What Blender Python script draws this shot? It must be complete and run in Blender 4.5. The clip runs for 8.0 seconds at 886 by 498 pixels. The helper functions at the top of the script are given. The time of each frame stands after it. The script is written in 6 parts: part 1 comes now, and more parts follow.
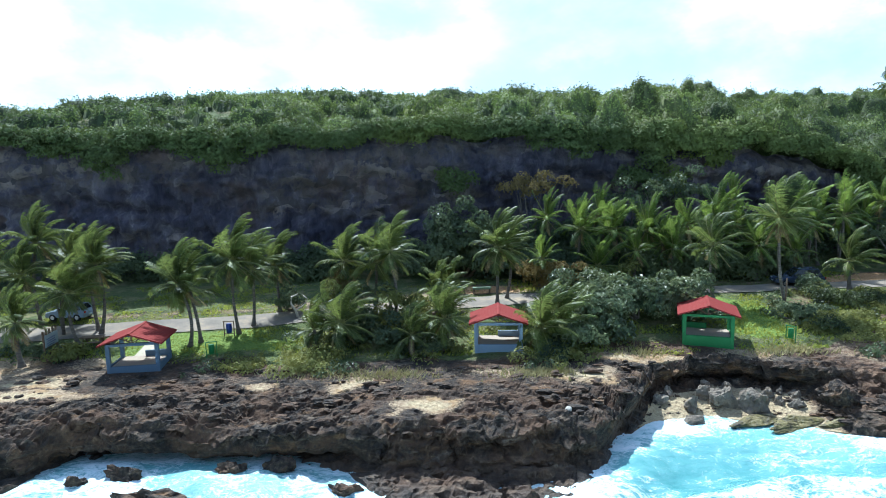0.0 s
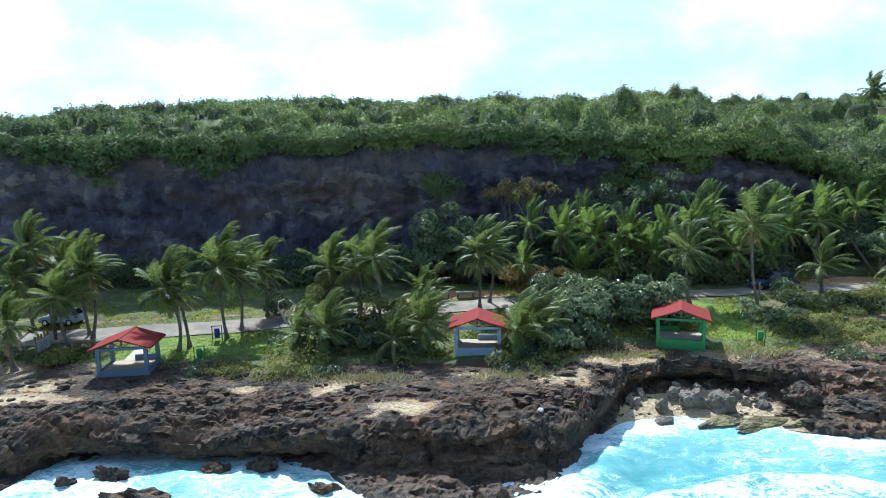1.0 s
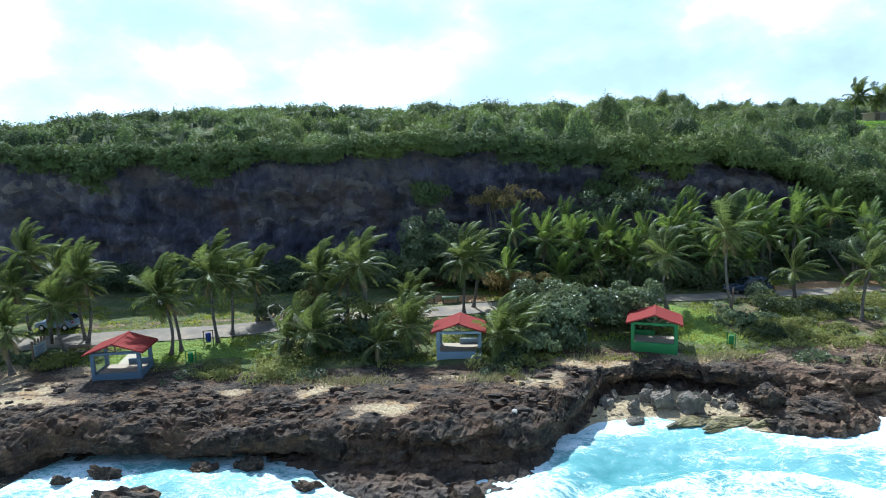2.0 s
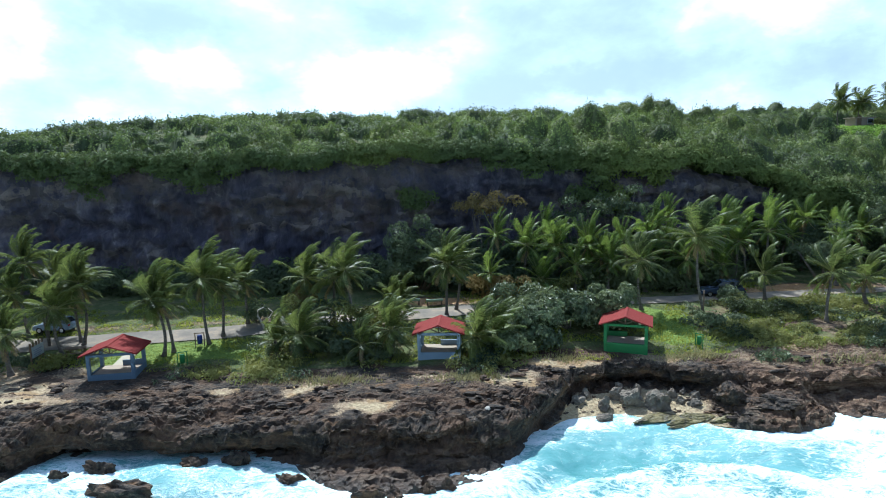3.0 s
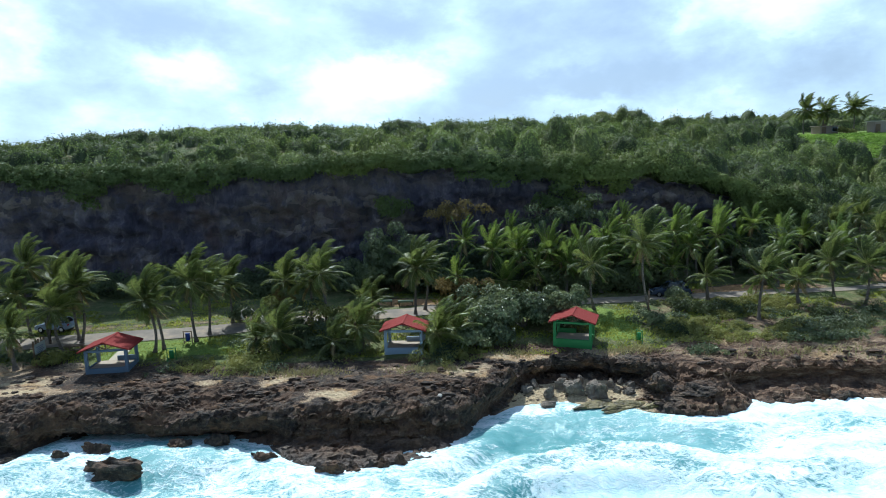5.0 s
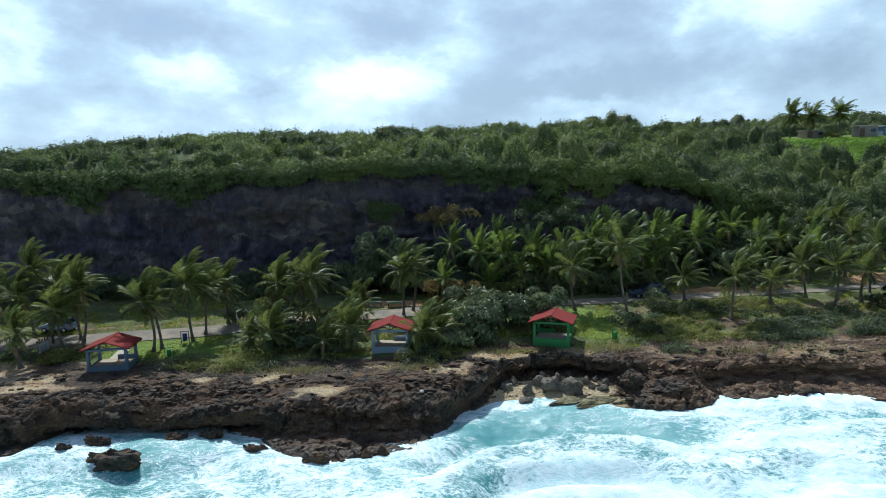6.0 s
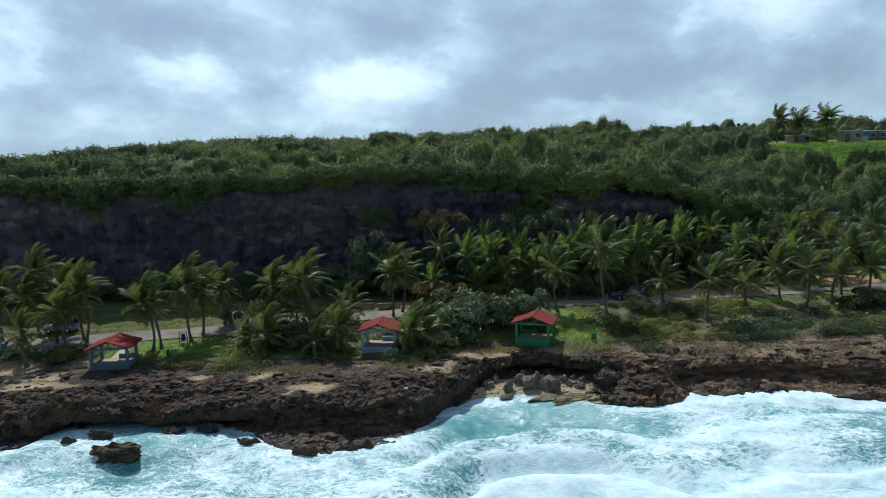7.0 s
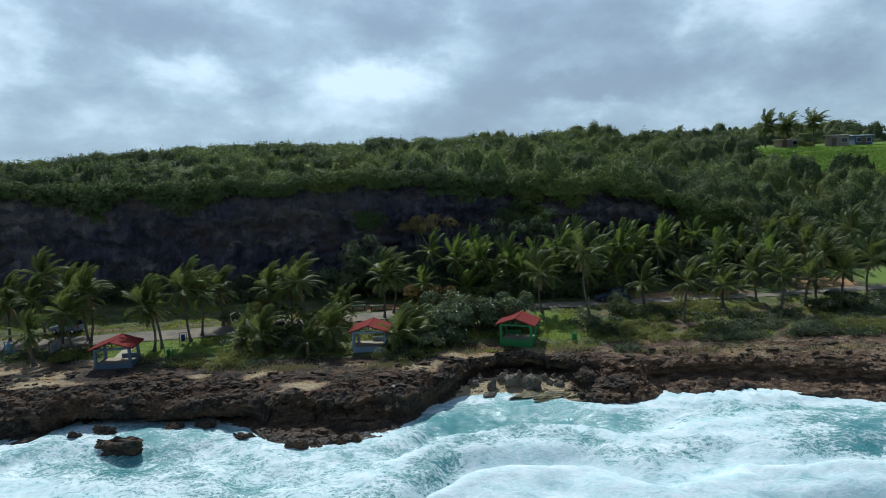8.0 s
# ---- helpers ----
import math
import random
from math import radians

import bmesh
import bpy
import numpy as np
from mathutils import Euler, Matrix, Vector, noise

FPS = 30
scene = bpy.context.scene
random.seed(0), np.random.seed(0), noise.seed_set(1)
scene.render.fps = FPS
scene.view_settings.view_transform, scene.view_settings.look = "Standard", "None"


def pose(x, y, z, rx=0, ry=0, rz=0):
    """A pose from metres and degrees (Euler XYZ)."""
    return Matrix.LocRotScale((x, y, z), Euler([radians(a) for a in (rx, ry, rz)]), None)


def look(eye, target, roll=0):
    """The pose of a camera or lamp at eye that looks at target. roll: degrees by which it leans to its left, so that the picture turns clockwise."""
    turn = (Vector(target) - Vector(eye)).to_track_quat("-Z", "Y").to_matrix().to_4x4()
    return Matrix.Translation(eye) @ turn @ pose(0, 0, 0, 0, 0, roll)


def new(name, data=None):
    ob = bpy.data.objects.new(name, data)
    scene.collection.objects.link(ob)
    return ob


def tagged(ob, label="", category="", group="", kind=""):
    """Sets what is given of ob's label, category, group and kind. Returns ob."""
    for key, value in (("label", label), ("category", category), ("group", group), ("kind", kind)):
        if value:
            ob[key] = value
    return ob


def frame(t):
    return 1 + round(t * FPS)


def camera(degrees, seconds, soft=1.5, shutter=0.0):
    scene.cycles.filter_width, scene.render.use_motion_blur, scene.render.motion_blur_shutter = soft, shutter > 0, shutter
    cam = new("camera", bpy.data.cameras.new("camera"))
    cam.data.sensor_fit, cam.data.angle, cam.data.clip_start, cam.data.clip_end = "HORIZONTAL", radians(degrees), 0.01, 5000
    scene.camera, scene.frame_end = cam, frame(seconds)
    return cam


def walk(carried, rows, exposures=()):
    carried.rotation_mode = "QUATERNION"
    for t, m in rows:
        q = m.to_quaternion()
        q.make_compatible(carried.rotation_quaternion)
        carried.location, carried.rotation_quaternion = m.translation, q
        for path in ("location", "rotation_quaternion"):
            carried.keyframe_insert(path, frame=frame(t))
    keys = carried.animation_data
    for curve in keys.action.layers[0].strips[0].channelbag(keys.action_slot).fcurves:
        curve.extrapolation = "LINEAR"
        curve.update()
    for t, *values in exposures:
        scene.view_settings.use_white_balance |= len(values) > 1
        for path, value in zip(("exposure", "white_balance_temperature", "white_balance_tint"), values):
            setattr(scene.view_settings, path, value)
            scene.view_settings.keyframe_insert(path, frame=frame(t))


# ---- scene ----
cam = camera(72.1, 8.0, 1.0)
METRES, EYE, TILT, LEAN, TURN = 23.0, 17.0, -8.0, 1.5, 0.0
ROWS = [
    (0.0, 0.0, 0.0, 0.0, 0.0, 0.0, -0.0),
    (0.5, 0.0259, -0.0268, 0.0055, -0.14, 0.11, 0.07),
    (1.0, 0.0538, -0.0637, 0.0151, -0.28, 0.19, 0.12),
    (1.5, 0.0798, -0.1015, 0.0251, -0.37, 0.27, 0.15),
    (3.0, 0.1677, -0.2436, 0.0482, -0.7, 0.47, 0.32),
    (3.5, 0.199, -0.2987, 0.0498, -0.8, 0.54, 0.36),
    (4.0, 0.2304, -0.3567, 0.0505, -0.89, 0.62, 0.4),
    (4.5, 0.2633, -0.4211, 0.0529, -0.98, 0.67, 0.44),
    (6.0, 0.3597, -0.6065, 0.0636, -0.96, 0.85, 0.52),
    (6.5, 0.3905, -0.6701, 0.0696, -0.95, 0.9, 0.53),
    (7.0, 0.4206, -0.734, 0.0772, -0.93, 0.92, 0.52),
    (7.5, 0.4493, -0.7983, 0.0843, -0.91, 0.95, 0.52),
    (8.0, 0.4813, -0.8659, 0.0941, -0.83, 0.96, 0.53),
]
EXPOSURES = [(0.0, 0.80, 5090, 3), (1.5, 0.67, 5110, 3), (3.0, 0.46, 5180, 4), (4.5, 0.25, 5250, 4), (6.0, -0.12, 5420, 3), (8.0, -0.62, 5440, 3)]
walk(cam, [(t, pose(0, 0, EYE, TILT, LEAN, TURN) @ pose(METRES * x, METRES * y, METRES * z, 90 + pitch, roll, yaw)) for t, x, y, z, yaw, pitch, roll in ROWS], EXPOSURES)

# ---- world and sun: a high sun behind the hill, broken cloud ----
SUN_EL, SUN_AZ = radians(53), radians(-14)   # azimuth from +y towards +x
SUN_DIR = Vector((math.sin(SUN_AZ) * math.cos(SUN_EL), math.cos(SUN_AZ) * math.cos(SUN_EL), math.sin(SUN_EL)))
sun = new("sun", bpy.data.lights.new("sun", "SUN"))
sun.data.energy, sun.data.angle, sun.data.color = 5.0, radians(0.6), (1.0, 0.94, 0.84)
sun.matrix_world = look((0, 0, 80), Vector((0, 0, 80)) - SUN_DIR)


class Nodes:
    """Small helper round a node tree."""

    def __init__(self, tree):
        self.t = tree
        tree.nodes.clear()

    def n(self, kind, **kw):
        node = self.t.nodes.new(kind)
        for k, v in kw.items():
            if k.startswith("i_"):
                k = k[2:]
                sock = node.inputs[int(k) if k.isdigit() else k.replace("_", " ")]
                if isinstance(v, bpy.types.NodeSocket):
                    self.t.links.new(v, sock)
                else:
                    sock.default_value = v
            elif k == "op":
                node.operation = v
            elif k == "blend":
                node.data_type, node.blend_type = "RGBA", v
            elif k == "dims":
                node.noise_dimensions = v
            elif k == "feature":
                node.feature = v
            elif k == "attr":
                node.attribute_name = v
        return node

    def math(self, op, a, b=0.0, clamp=False):
        node = self.n("ShaderNodeMath", op=op, i_0=a, i_1=b)
        node.use_clamp = clamp
        return node.outputs[0]

    def mix(self, f, a, b, blend="MIX"):
        node = self.n("ShaderNodeMix", blend=blend)
        for k, v in ((0, f), (6, a), (7, b)):
            if isinstance(v, bpy.types.NodeSocket):
                self.t.links.new(v, node.inputs[k])
            else:
                node.inputs[k].default_value = v if k == 0 else (*v, 1) if len(v) == 3 else v
        return node.outputs[2]

    def noise(self, vec, scale, detail=4, rough=0.55, dist=0.0):
        return self.n("ShaderNodeTexNoise", i_Vector=vec, i_Scale=scale, i_Detail=detail, i_Roughness=rough, i_Distortion=dist).outputs[0]

    def ramp(self, f, *stops):
        node = self.n("ShaderNodeValToRGB", i_Fac=f)
        el = node.color_ramp.elements
        while len(el) < len(stops):
            el.new(0.5)
        for e, (p, c) in zip(el, stops):
            e.position, e.color = p, (*c, 1) if hasattr(c, "__len__") else (c, c, c, 1)
        return node.outputs[0]

    def step(self, v, lo, hi):
        node = self.n("ShaderNodeMapRange", i_Value=v, i_1=lo, i_2=hi)
        node.interpolation_type = "SMOOTHSTEP"
        return node.outputs[0]

    def scaled(self, vec, s):
        return self.n("ShaderNodeMapping", i_Vector=vec, i_Scale=s).outputs[0]


world = bpy.data.worlds.new("sky")
scene.world = world
world.use_nodes = True
w = Nodes(world.node_tree)
sky = w.n("ShaderNodeTexSky")
sky.sky_type, sky.sun_disc = "NISHITA", False
sky.sun_elevation, sky.sun_rotation = SUN_EL, SUN_AZ
sky.air_density, sky.dust_density = 1.0, 1.5
way = w.n("ShaderNodeTexCoord").outputs["Generated"]
flat = w.scaled(way, (1.0, 1.0, 1.9))
big = w.noise(flat, 3.7, 5, 0.5, 0.25)
fine = w.noise(flat, 11.0, 6, 0.62, 0.2)
puff = w.math("ADD", w.math("MULTIPLY", big, 0.72), w.math("MULTIPLY", fine, 0.28))
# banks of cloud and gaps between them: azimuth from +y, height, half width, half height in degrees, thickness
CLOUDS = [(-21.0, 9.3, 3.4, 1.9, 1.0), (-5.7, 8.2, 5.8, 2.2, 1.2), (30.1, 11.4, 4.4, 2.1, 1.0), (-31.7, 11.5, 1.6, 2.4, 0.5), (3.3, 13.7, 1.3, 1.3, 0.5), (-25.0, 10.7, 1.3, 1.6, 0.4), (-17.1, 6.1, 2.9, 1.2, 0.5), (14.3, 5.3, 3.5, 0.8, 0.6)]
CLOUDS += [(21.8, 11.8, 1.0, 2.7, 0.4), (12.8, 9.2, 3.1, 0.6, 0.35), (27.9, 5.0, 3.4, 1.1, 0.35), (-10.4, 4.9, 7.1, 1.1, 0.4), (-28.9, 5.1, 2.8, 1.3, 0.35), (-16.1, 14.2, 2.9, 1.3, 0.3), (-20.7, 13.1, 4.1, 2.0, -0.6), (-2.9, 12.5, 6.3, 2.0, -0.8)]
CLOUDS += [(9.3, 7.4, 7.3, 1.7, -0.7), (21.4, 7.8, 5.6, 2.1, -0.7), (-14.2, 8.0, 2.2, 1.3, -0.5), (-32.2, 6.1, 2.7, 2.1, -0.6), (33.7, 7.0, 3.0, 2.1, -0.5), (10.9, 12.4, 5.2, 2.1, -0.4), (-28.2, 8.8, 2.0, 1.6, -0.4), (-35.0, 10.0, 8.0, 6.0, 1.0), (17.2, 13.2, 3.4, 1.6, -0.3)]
axes = w.n("ShaderNodeSeparateXYZ", i_0=way).outputs
wisp = w.n("ShaderNodeTexNoise", i_Vector=w.scaled(way, (1.0, 1.0, 1.6)), i_Scale=14.0, i_Detail=5.0, i_Roughness=0.6).outputs["Color"]
wisp = w.n("ShaderNodeSeparateColor", i_0=wisp).outputs
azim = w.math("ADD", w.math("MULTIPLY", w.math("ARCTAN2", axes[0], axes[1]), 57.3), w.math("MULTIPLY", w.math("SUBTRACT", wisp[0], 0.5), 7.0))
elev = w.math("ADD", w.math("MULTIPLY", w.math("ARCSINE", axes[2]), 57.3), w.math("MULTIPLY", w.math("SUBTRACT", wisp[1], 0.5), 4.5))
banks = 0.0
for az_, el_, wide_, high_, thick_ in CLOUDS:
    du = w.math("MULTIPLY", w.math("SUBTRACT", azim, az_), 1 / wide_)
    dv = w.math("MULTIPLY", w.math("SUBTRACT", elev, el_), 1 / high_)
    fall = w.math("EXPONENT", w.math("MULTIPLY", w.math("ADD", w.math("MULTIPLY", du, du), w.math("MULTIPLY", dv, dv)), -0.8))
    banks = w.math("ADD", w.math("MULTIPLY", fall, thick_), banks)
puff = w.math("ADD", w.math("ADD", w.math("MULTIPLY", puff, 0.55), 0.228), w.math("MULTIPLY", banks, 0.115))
toward = w.n("ShaderNodeVectorMath", op="DOT_PRODUCT", i_0=way, i_1=SUN_DIR).outputs["Value"]
glow = w.step(toward, -0.35, 1.0)          # cloud is brightest round the sun, dim and blue on the far side
lit = w.ramp(puff, (0.39, (0.42, 0.48, 0.57)), (0.48, (0.59, 0.69, 0.79)), (0.54, (0.75, 0.88, 0.96)), (0.63, (1.28, 1.38, 1.45)))
gain = w.math("ADD", w.math("MULTIPLY", glow, 0.78), 0.55)
cloud = w.mix(1.0, lit, w.n("ShaderNodeCombineXYZ", i_0=gain, i_1=gain, i_2=gain).outputs[0], "MULTIPLY")
b_sky = w.n("ShaderNodeBackground", i_Color=sky.outputs[0], i_Strength=0.125)
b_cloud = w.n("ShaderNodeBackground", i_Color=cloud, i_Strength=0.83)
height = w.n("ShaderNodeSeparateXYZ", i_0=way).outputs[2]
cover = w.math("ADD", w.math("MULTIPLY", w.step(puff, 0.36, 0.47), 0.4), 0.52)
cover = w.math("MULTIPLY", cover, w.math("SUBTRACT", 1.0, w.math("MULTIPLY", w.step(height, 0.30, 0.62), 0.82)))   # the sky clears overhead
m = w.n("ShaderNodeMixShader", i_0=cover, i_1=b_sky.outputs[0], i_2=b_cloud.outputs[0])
w.n("ShaderNodeOutputWorld", i_Surface=m.outputs[0])

# ---- materials ----


def material(name, build):
    mat = bpy.data.materials.new(name)
    mat.use_nodes = True
    k = Nodes(mat.node_tree)
    shader = build(k)
    k.n("ShaderNodeOutputMaterial", i_Surface=shader)
    return mat


def world_pos(k):
    return k.n("ShaderNodeNewGeometry").outputs["Position"]


def island(k):
    return k.n("ShaderNodeNewGeometry").outputs["Random Per Island"]


def surface(k, colour, rough=0.8, normal=None, metal=0.0, spec=0.4):
    kw = dict(i_Base_Color=colour if not isinstance(colour, tuple) else (*colour, 1), i_Roughness=rough, i_Metallic=metal)
    kw["i_Specular_IOR_Level"] = spec
    if normal is not None:
        kw["i_Normal"] = normal
    return k.n("ShaderNodeBsdfPrincipled", **kw).outputs[0]


def bump(k, h, strength=0.5, dist=0.1):
    return k.n("ShaderNodeBump", i_Height=h, i_Strength=strength, i_Distance=dist).outputs[0]


def painted(name, colour, wear=(0.35, 0.33, 0.3), rough=0.6, scale=1.0, amount=0.6, spec=0.4):
    def build(k):
        p = k.n("ShaderNodeTexCoord").outputs["Object"]
        a = k.noise(p, 2.2 * scale, 5, 0.65)
        b = k.noise(p, 17 * scale, 4, 0.6)
        c = k.mix(k.math("MULTIPLY", k.step(a, 0.5, 0.8), amount), colour, wear)
        c = k.mix(k.math("MULTIPLY", k.step(b, 0.45, 0.75), 0.25), c, tuple(v * 0.7 for v in colour))
        return surface(k, c, rough, bump(k, b, 0.25, 0.02), 0.0, spec)
    return material(name, build)


def foliage(name, dark, mid, light, through_light=0.35, rough=0.6, patch=0.12, spec=0.2, clump=0.45, crowns=False):
    """Leaves: colour varies leaf by leaf, clump by clump and in wide patches; some light passes through."""
    def build(k):
        p = world_pos(k)
        a = k.noise(p, patch, 3, 0.6)
        b = k.noise(p, clump, 3, 0.6)
        f = k.math("ADD", k.math("MULTIPLY", island(k), 0.45), k.math("MULTIPLY", k.step(b, 0.32, 0.68), 0.55))
        if crowns:                                   # each crown has its own green; tint also carries ridge light and gap shade
            f = k.math("ADD", k.math("MULTIPLY", f, 0.4), k.math("MULTIPLY", k.n("ShaderNodeAttribute", attr="tint").outputs["Fac"], 0.65))
        c = k.ramp(f, (0.05, dark), (0.5, mid), (0.95, light))
        c = k.mix(k.math("MULTIPLY", k.step(a, 0.48, 0.66), 0.5), c, tuple(0.5 * (u + v) * t for u, v, t in zip(mid, light, (1.25, 1.1, 0.75))))
        grey = k.noise(p, patch * 2.3, 3, 0.6, 0.6)
        c = k.mix(k.math("MULTIPLY", k.step(grey, 0.54, 0.72), 0.25), c, tuple((0.6 * v + 0.4 * sum(mid) / 3) * t for v, t in zip(mid, (1.0, 0.95, 1.3))))
        r = k.n("ShaderNodeObjectInfo").outputs["Random"]
        c = k.mix(k.math("MULTIPLY", r, 0.3), c, light)
        s = surface(k, c, rough, None, 0.0, spec)
        tr = k.n("ShaderNodeBsdfTranslucent", i_Color=k.mix(0.6, c, light)).outputs[0]
        return k.n("ShaderNodeMixShader", i_0=through_light, i_1=s, i_2=tr).outputs[0]
    return material(name, build)


def rock_colour(k, p, scale=1.0):
    a = k.noise(p, 0.35 * scale, 5, 0.62, 0.4)
    b = k.noise(p, 2.3 * scale, 6, 0.7, 0.3)
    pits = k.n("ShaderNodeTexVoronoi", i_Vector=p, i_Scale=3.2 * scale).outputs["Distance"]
    # near-black lows, dark pits and tan highs put shade and highlights into the colour
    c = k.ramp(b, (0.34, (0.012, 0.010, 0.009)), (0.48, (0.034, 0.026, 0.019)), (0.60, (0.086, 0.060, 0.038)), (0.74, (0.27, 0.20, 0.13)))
    c = k.mix(k.math("MULTIPLY", k.step(a, 0.42, 0.62), 0.55), c, (0.135, 0.072, 0.036))
    beds = k.noise(k.scaled(p, (0.5, 0.8, 3.2)), 1.1 * scale, 5, 0.65, 0.3)
    c = k.mix(k.math("MULTIPLY", k.step(beds, 0.55, 0.68), 0.38), c, k.ramp(b, (0.36, (0.10, 0.085, 0.068)), (0.6, (0.27, 0.225, 0.165)), (0.74, (0.42, 0.35, 0.25))))
    stain = k.noise(k.scaled(p, (0.6, 1.2, 1.0)), 0.8 * scale, 4, 0.6, 0.5)
    c = k.mix(k.math("MULTIPLY", k.step(stain, 0.56, 0.70), 0.55), c, (0.21, 0.115, 0.048))
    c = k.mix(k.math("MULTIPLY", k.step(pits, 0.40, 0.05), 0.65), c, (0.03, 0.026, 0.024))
    h = k.math("ADD", k.math("MULTIPLY", b, 0.8), k.math("MULTIPLY", pits, 0.5))
    return c, h


def build_ground(k):
    p = world_pos(k)
    m_ = k.n("ShaderNodeAttribute", attr="cover")
    sep = k.n("ShaderNodeSeparateColor", i_0=m_.outputs["Color"])
    grass, sand, wet = sep.outputs[0], sep.outputs[1], sep.outputs[2]
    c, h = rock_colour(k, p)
    g1, g2, g3 = k.noise(p, 0.55, 5, 0.65), k.noise(p, 6.0, 5, 0.7), k.noise(p, 30, 3, 0.6)
    sand_c = k.ramp(g2, (0.3, (0.17, 0.115, 0.068)), (0.5, (0.295, 0.21, 0.125)), (0.7, (0.46, 0.365, 0.23)))
    sand_c = k.mix(k.math("MULTIPLY", k.step(g1, 0.48, 0.64), 0.7), sand_c, (0.35, 0.22, 0.095))
    grass_c = k.ramp(g3, (0.25, (0.034, 0.047, 0.015)), (0.5, (0.082, 0.108, 0.028)), (0.75, (0.165, 0.18, 0.058)))
    grass_c = k.mix(k.math("MULTIPLY", k.math("MULTIPLY", k.step(g1, 0.45, 0.66), 0.75), k.math("SUBTRACT", 1.0, k.math("MULTIPLY", k.step(grass, 0.86, 0.98), 0.85))), grass_c, (0.22, 0.185, 0.085))
    grass_c = k.mix(k.math("MULTIPLY", k.step(grass, 0.86, 0.98), 0.85), grass_c, k.ramp(g2, (0.35, (0.11, 0.185, 0.022)), (0.65, (0.24, 0.31, 0.05))))
    fs = k.step(k.math("ADD", sand, k.math("MULTIPLY", k.math("SUBTRACT", g2, 0.5), 0.9)), 0.38, 0.6)
    fg = k.step(k.math("ADD", grass, k.math("MULTIPLY", k.math("SUBTRACT", k.mix(0.5, g1, g2), 0.5), 1.3)), 0.38, 0.58)
    sand_c = k.mix(k.math("MULTIPLY", k.step(sand, 0.72, 0.92), 0.8), sand_c, k.ramp(g2, (0.35, (0.36, 0.265, 0.145)), (0.65, (0.56, 0.455, 0.275))))
    clay = k.step(k.n("ShaderNodeAttribute", attr="clay").outputs["Fac"], 0.25, 0.7)
    sand_c = k.mix(k.math("MULTIPLY", clay, 0.85), sand_c, k.ramp(g2, (0.3, (0.25, 0.125, 0.05)), (0.5, (0.42, 0.235, 0.10)), (0.7, (0.55, 0.34, 0.165))))
    rust = k.ramp(k.noise(k.scaled(p, (0.35, 0.8, 2.5)), 1.6, 5, 0.65), (0.36, (0.042, 0.027, 0.019)), (0.5, (0.16, 0.090, 0.050)), (0.64, (0.34, 0.235, 0.145)))
    c = k.mix(k.math("MULTIPLY", m_.outputs["Alpha"], 0.72), c, rust)
    c = k.mix(fs, c, sand_c)
    c = k.mix(fg, c, grass_c)
    c = k.mix(k.math("MULTIPLY", wet, 0.55), c, (0.03, 0.024, 0.018))
    hh = k.math("ADD", h, k.math("MULTIPLY", g3, 0.15))
    nrm = bump(k, hh, 0.9, 0.3)
    return surface(k, c, k.math("SUBTRACT", 0.95, k.math("MULTIPLY", wet, 0.55)), nrm)


def build_rock(k):
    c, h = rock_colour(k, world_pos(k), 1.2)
    return surface(k, c, 0.9, bump(k, h, 0.9, 0.2))


def build_grey_rock(k):
    p = world_pos(k)
    c, h = rock_colour(k, p, 1.4)
    a = k.noise(p, 1.3, 4, 0.6)
    c = k.mix(0.6, c, k.ramp(a, (0.3, (0.13, 0.11, 0.086)), (0.55, (0.29, 0.245, 0.185)), (0.75, (0.48, 0.41, 0.315))))
    return surface(k, c, 0.9, bump(k, h, 0.9, 0.15))


def build_algae(k):
    p = world_pos(k)
    c, h = rock_colour(k, p, 1.6)
    a = k.noise(p, 2.2, 5, 0.65)
    c = k.mix(0.85, c, k.ramp(a, (0.36, (0.045, 0.035, 0.014)), (0.52, (0.14, 0.115, 0.032)), (0.68, (0.29, 0.23, 0.09))))
    return surface(k, c, 0.5, bump(k, h, 0.8, 0.1))


def build_cliff(k):
    p = world_pos(k)
    st = k.scaled(p, (0.5, 0.5, 0.16))
    a = k.noise(st, 1.0, 6, 0.7, 0.5)
    b = k.noise(p, 0.16, 5, 0.65)
    d = k.noise(p, 1.4, 5, 0.7)
    # dark bluish ramp: shade and blue haze of the face put into the rock colour
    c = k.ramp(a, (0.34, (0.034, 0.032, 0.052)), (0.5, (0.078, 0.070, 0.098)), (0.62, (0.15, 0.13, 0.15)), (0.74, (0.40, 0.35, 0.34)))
    cells = k.n("ShaderNodeTexVoronoi", i_Vector=k.scaled(p, (0.45, 0.45, 0.8)), i_Scale=0.9).outputs["Color"]
    where = k.math("MULTIPLY", k.step(k.noise(k.scaled(p, (0.055, 0.1, 0.13)), 1.0, 3, 0.55), 0.44, 0.55), k.step(k.noise(p, 0.7, 5, 0.7), 0.38, 0.56))
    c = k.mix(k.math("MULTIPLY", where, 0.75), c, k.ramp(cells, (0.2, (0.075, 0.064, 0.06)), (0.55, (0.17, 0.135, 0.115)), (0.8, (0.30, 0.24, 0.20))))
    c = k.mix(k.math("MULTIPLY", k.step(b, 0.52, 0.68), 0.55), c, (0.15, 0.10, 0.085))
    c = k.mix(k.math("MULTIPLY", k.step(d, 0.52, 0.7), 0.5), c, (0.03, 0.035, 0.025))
    return surface(k, c, 0.92, bump(k, k.math("ADD", a, d), 0.9, 0.4))


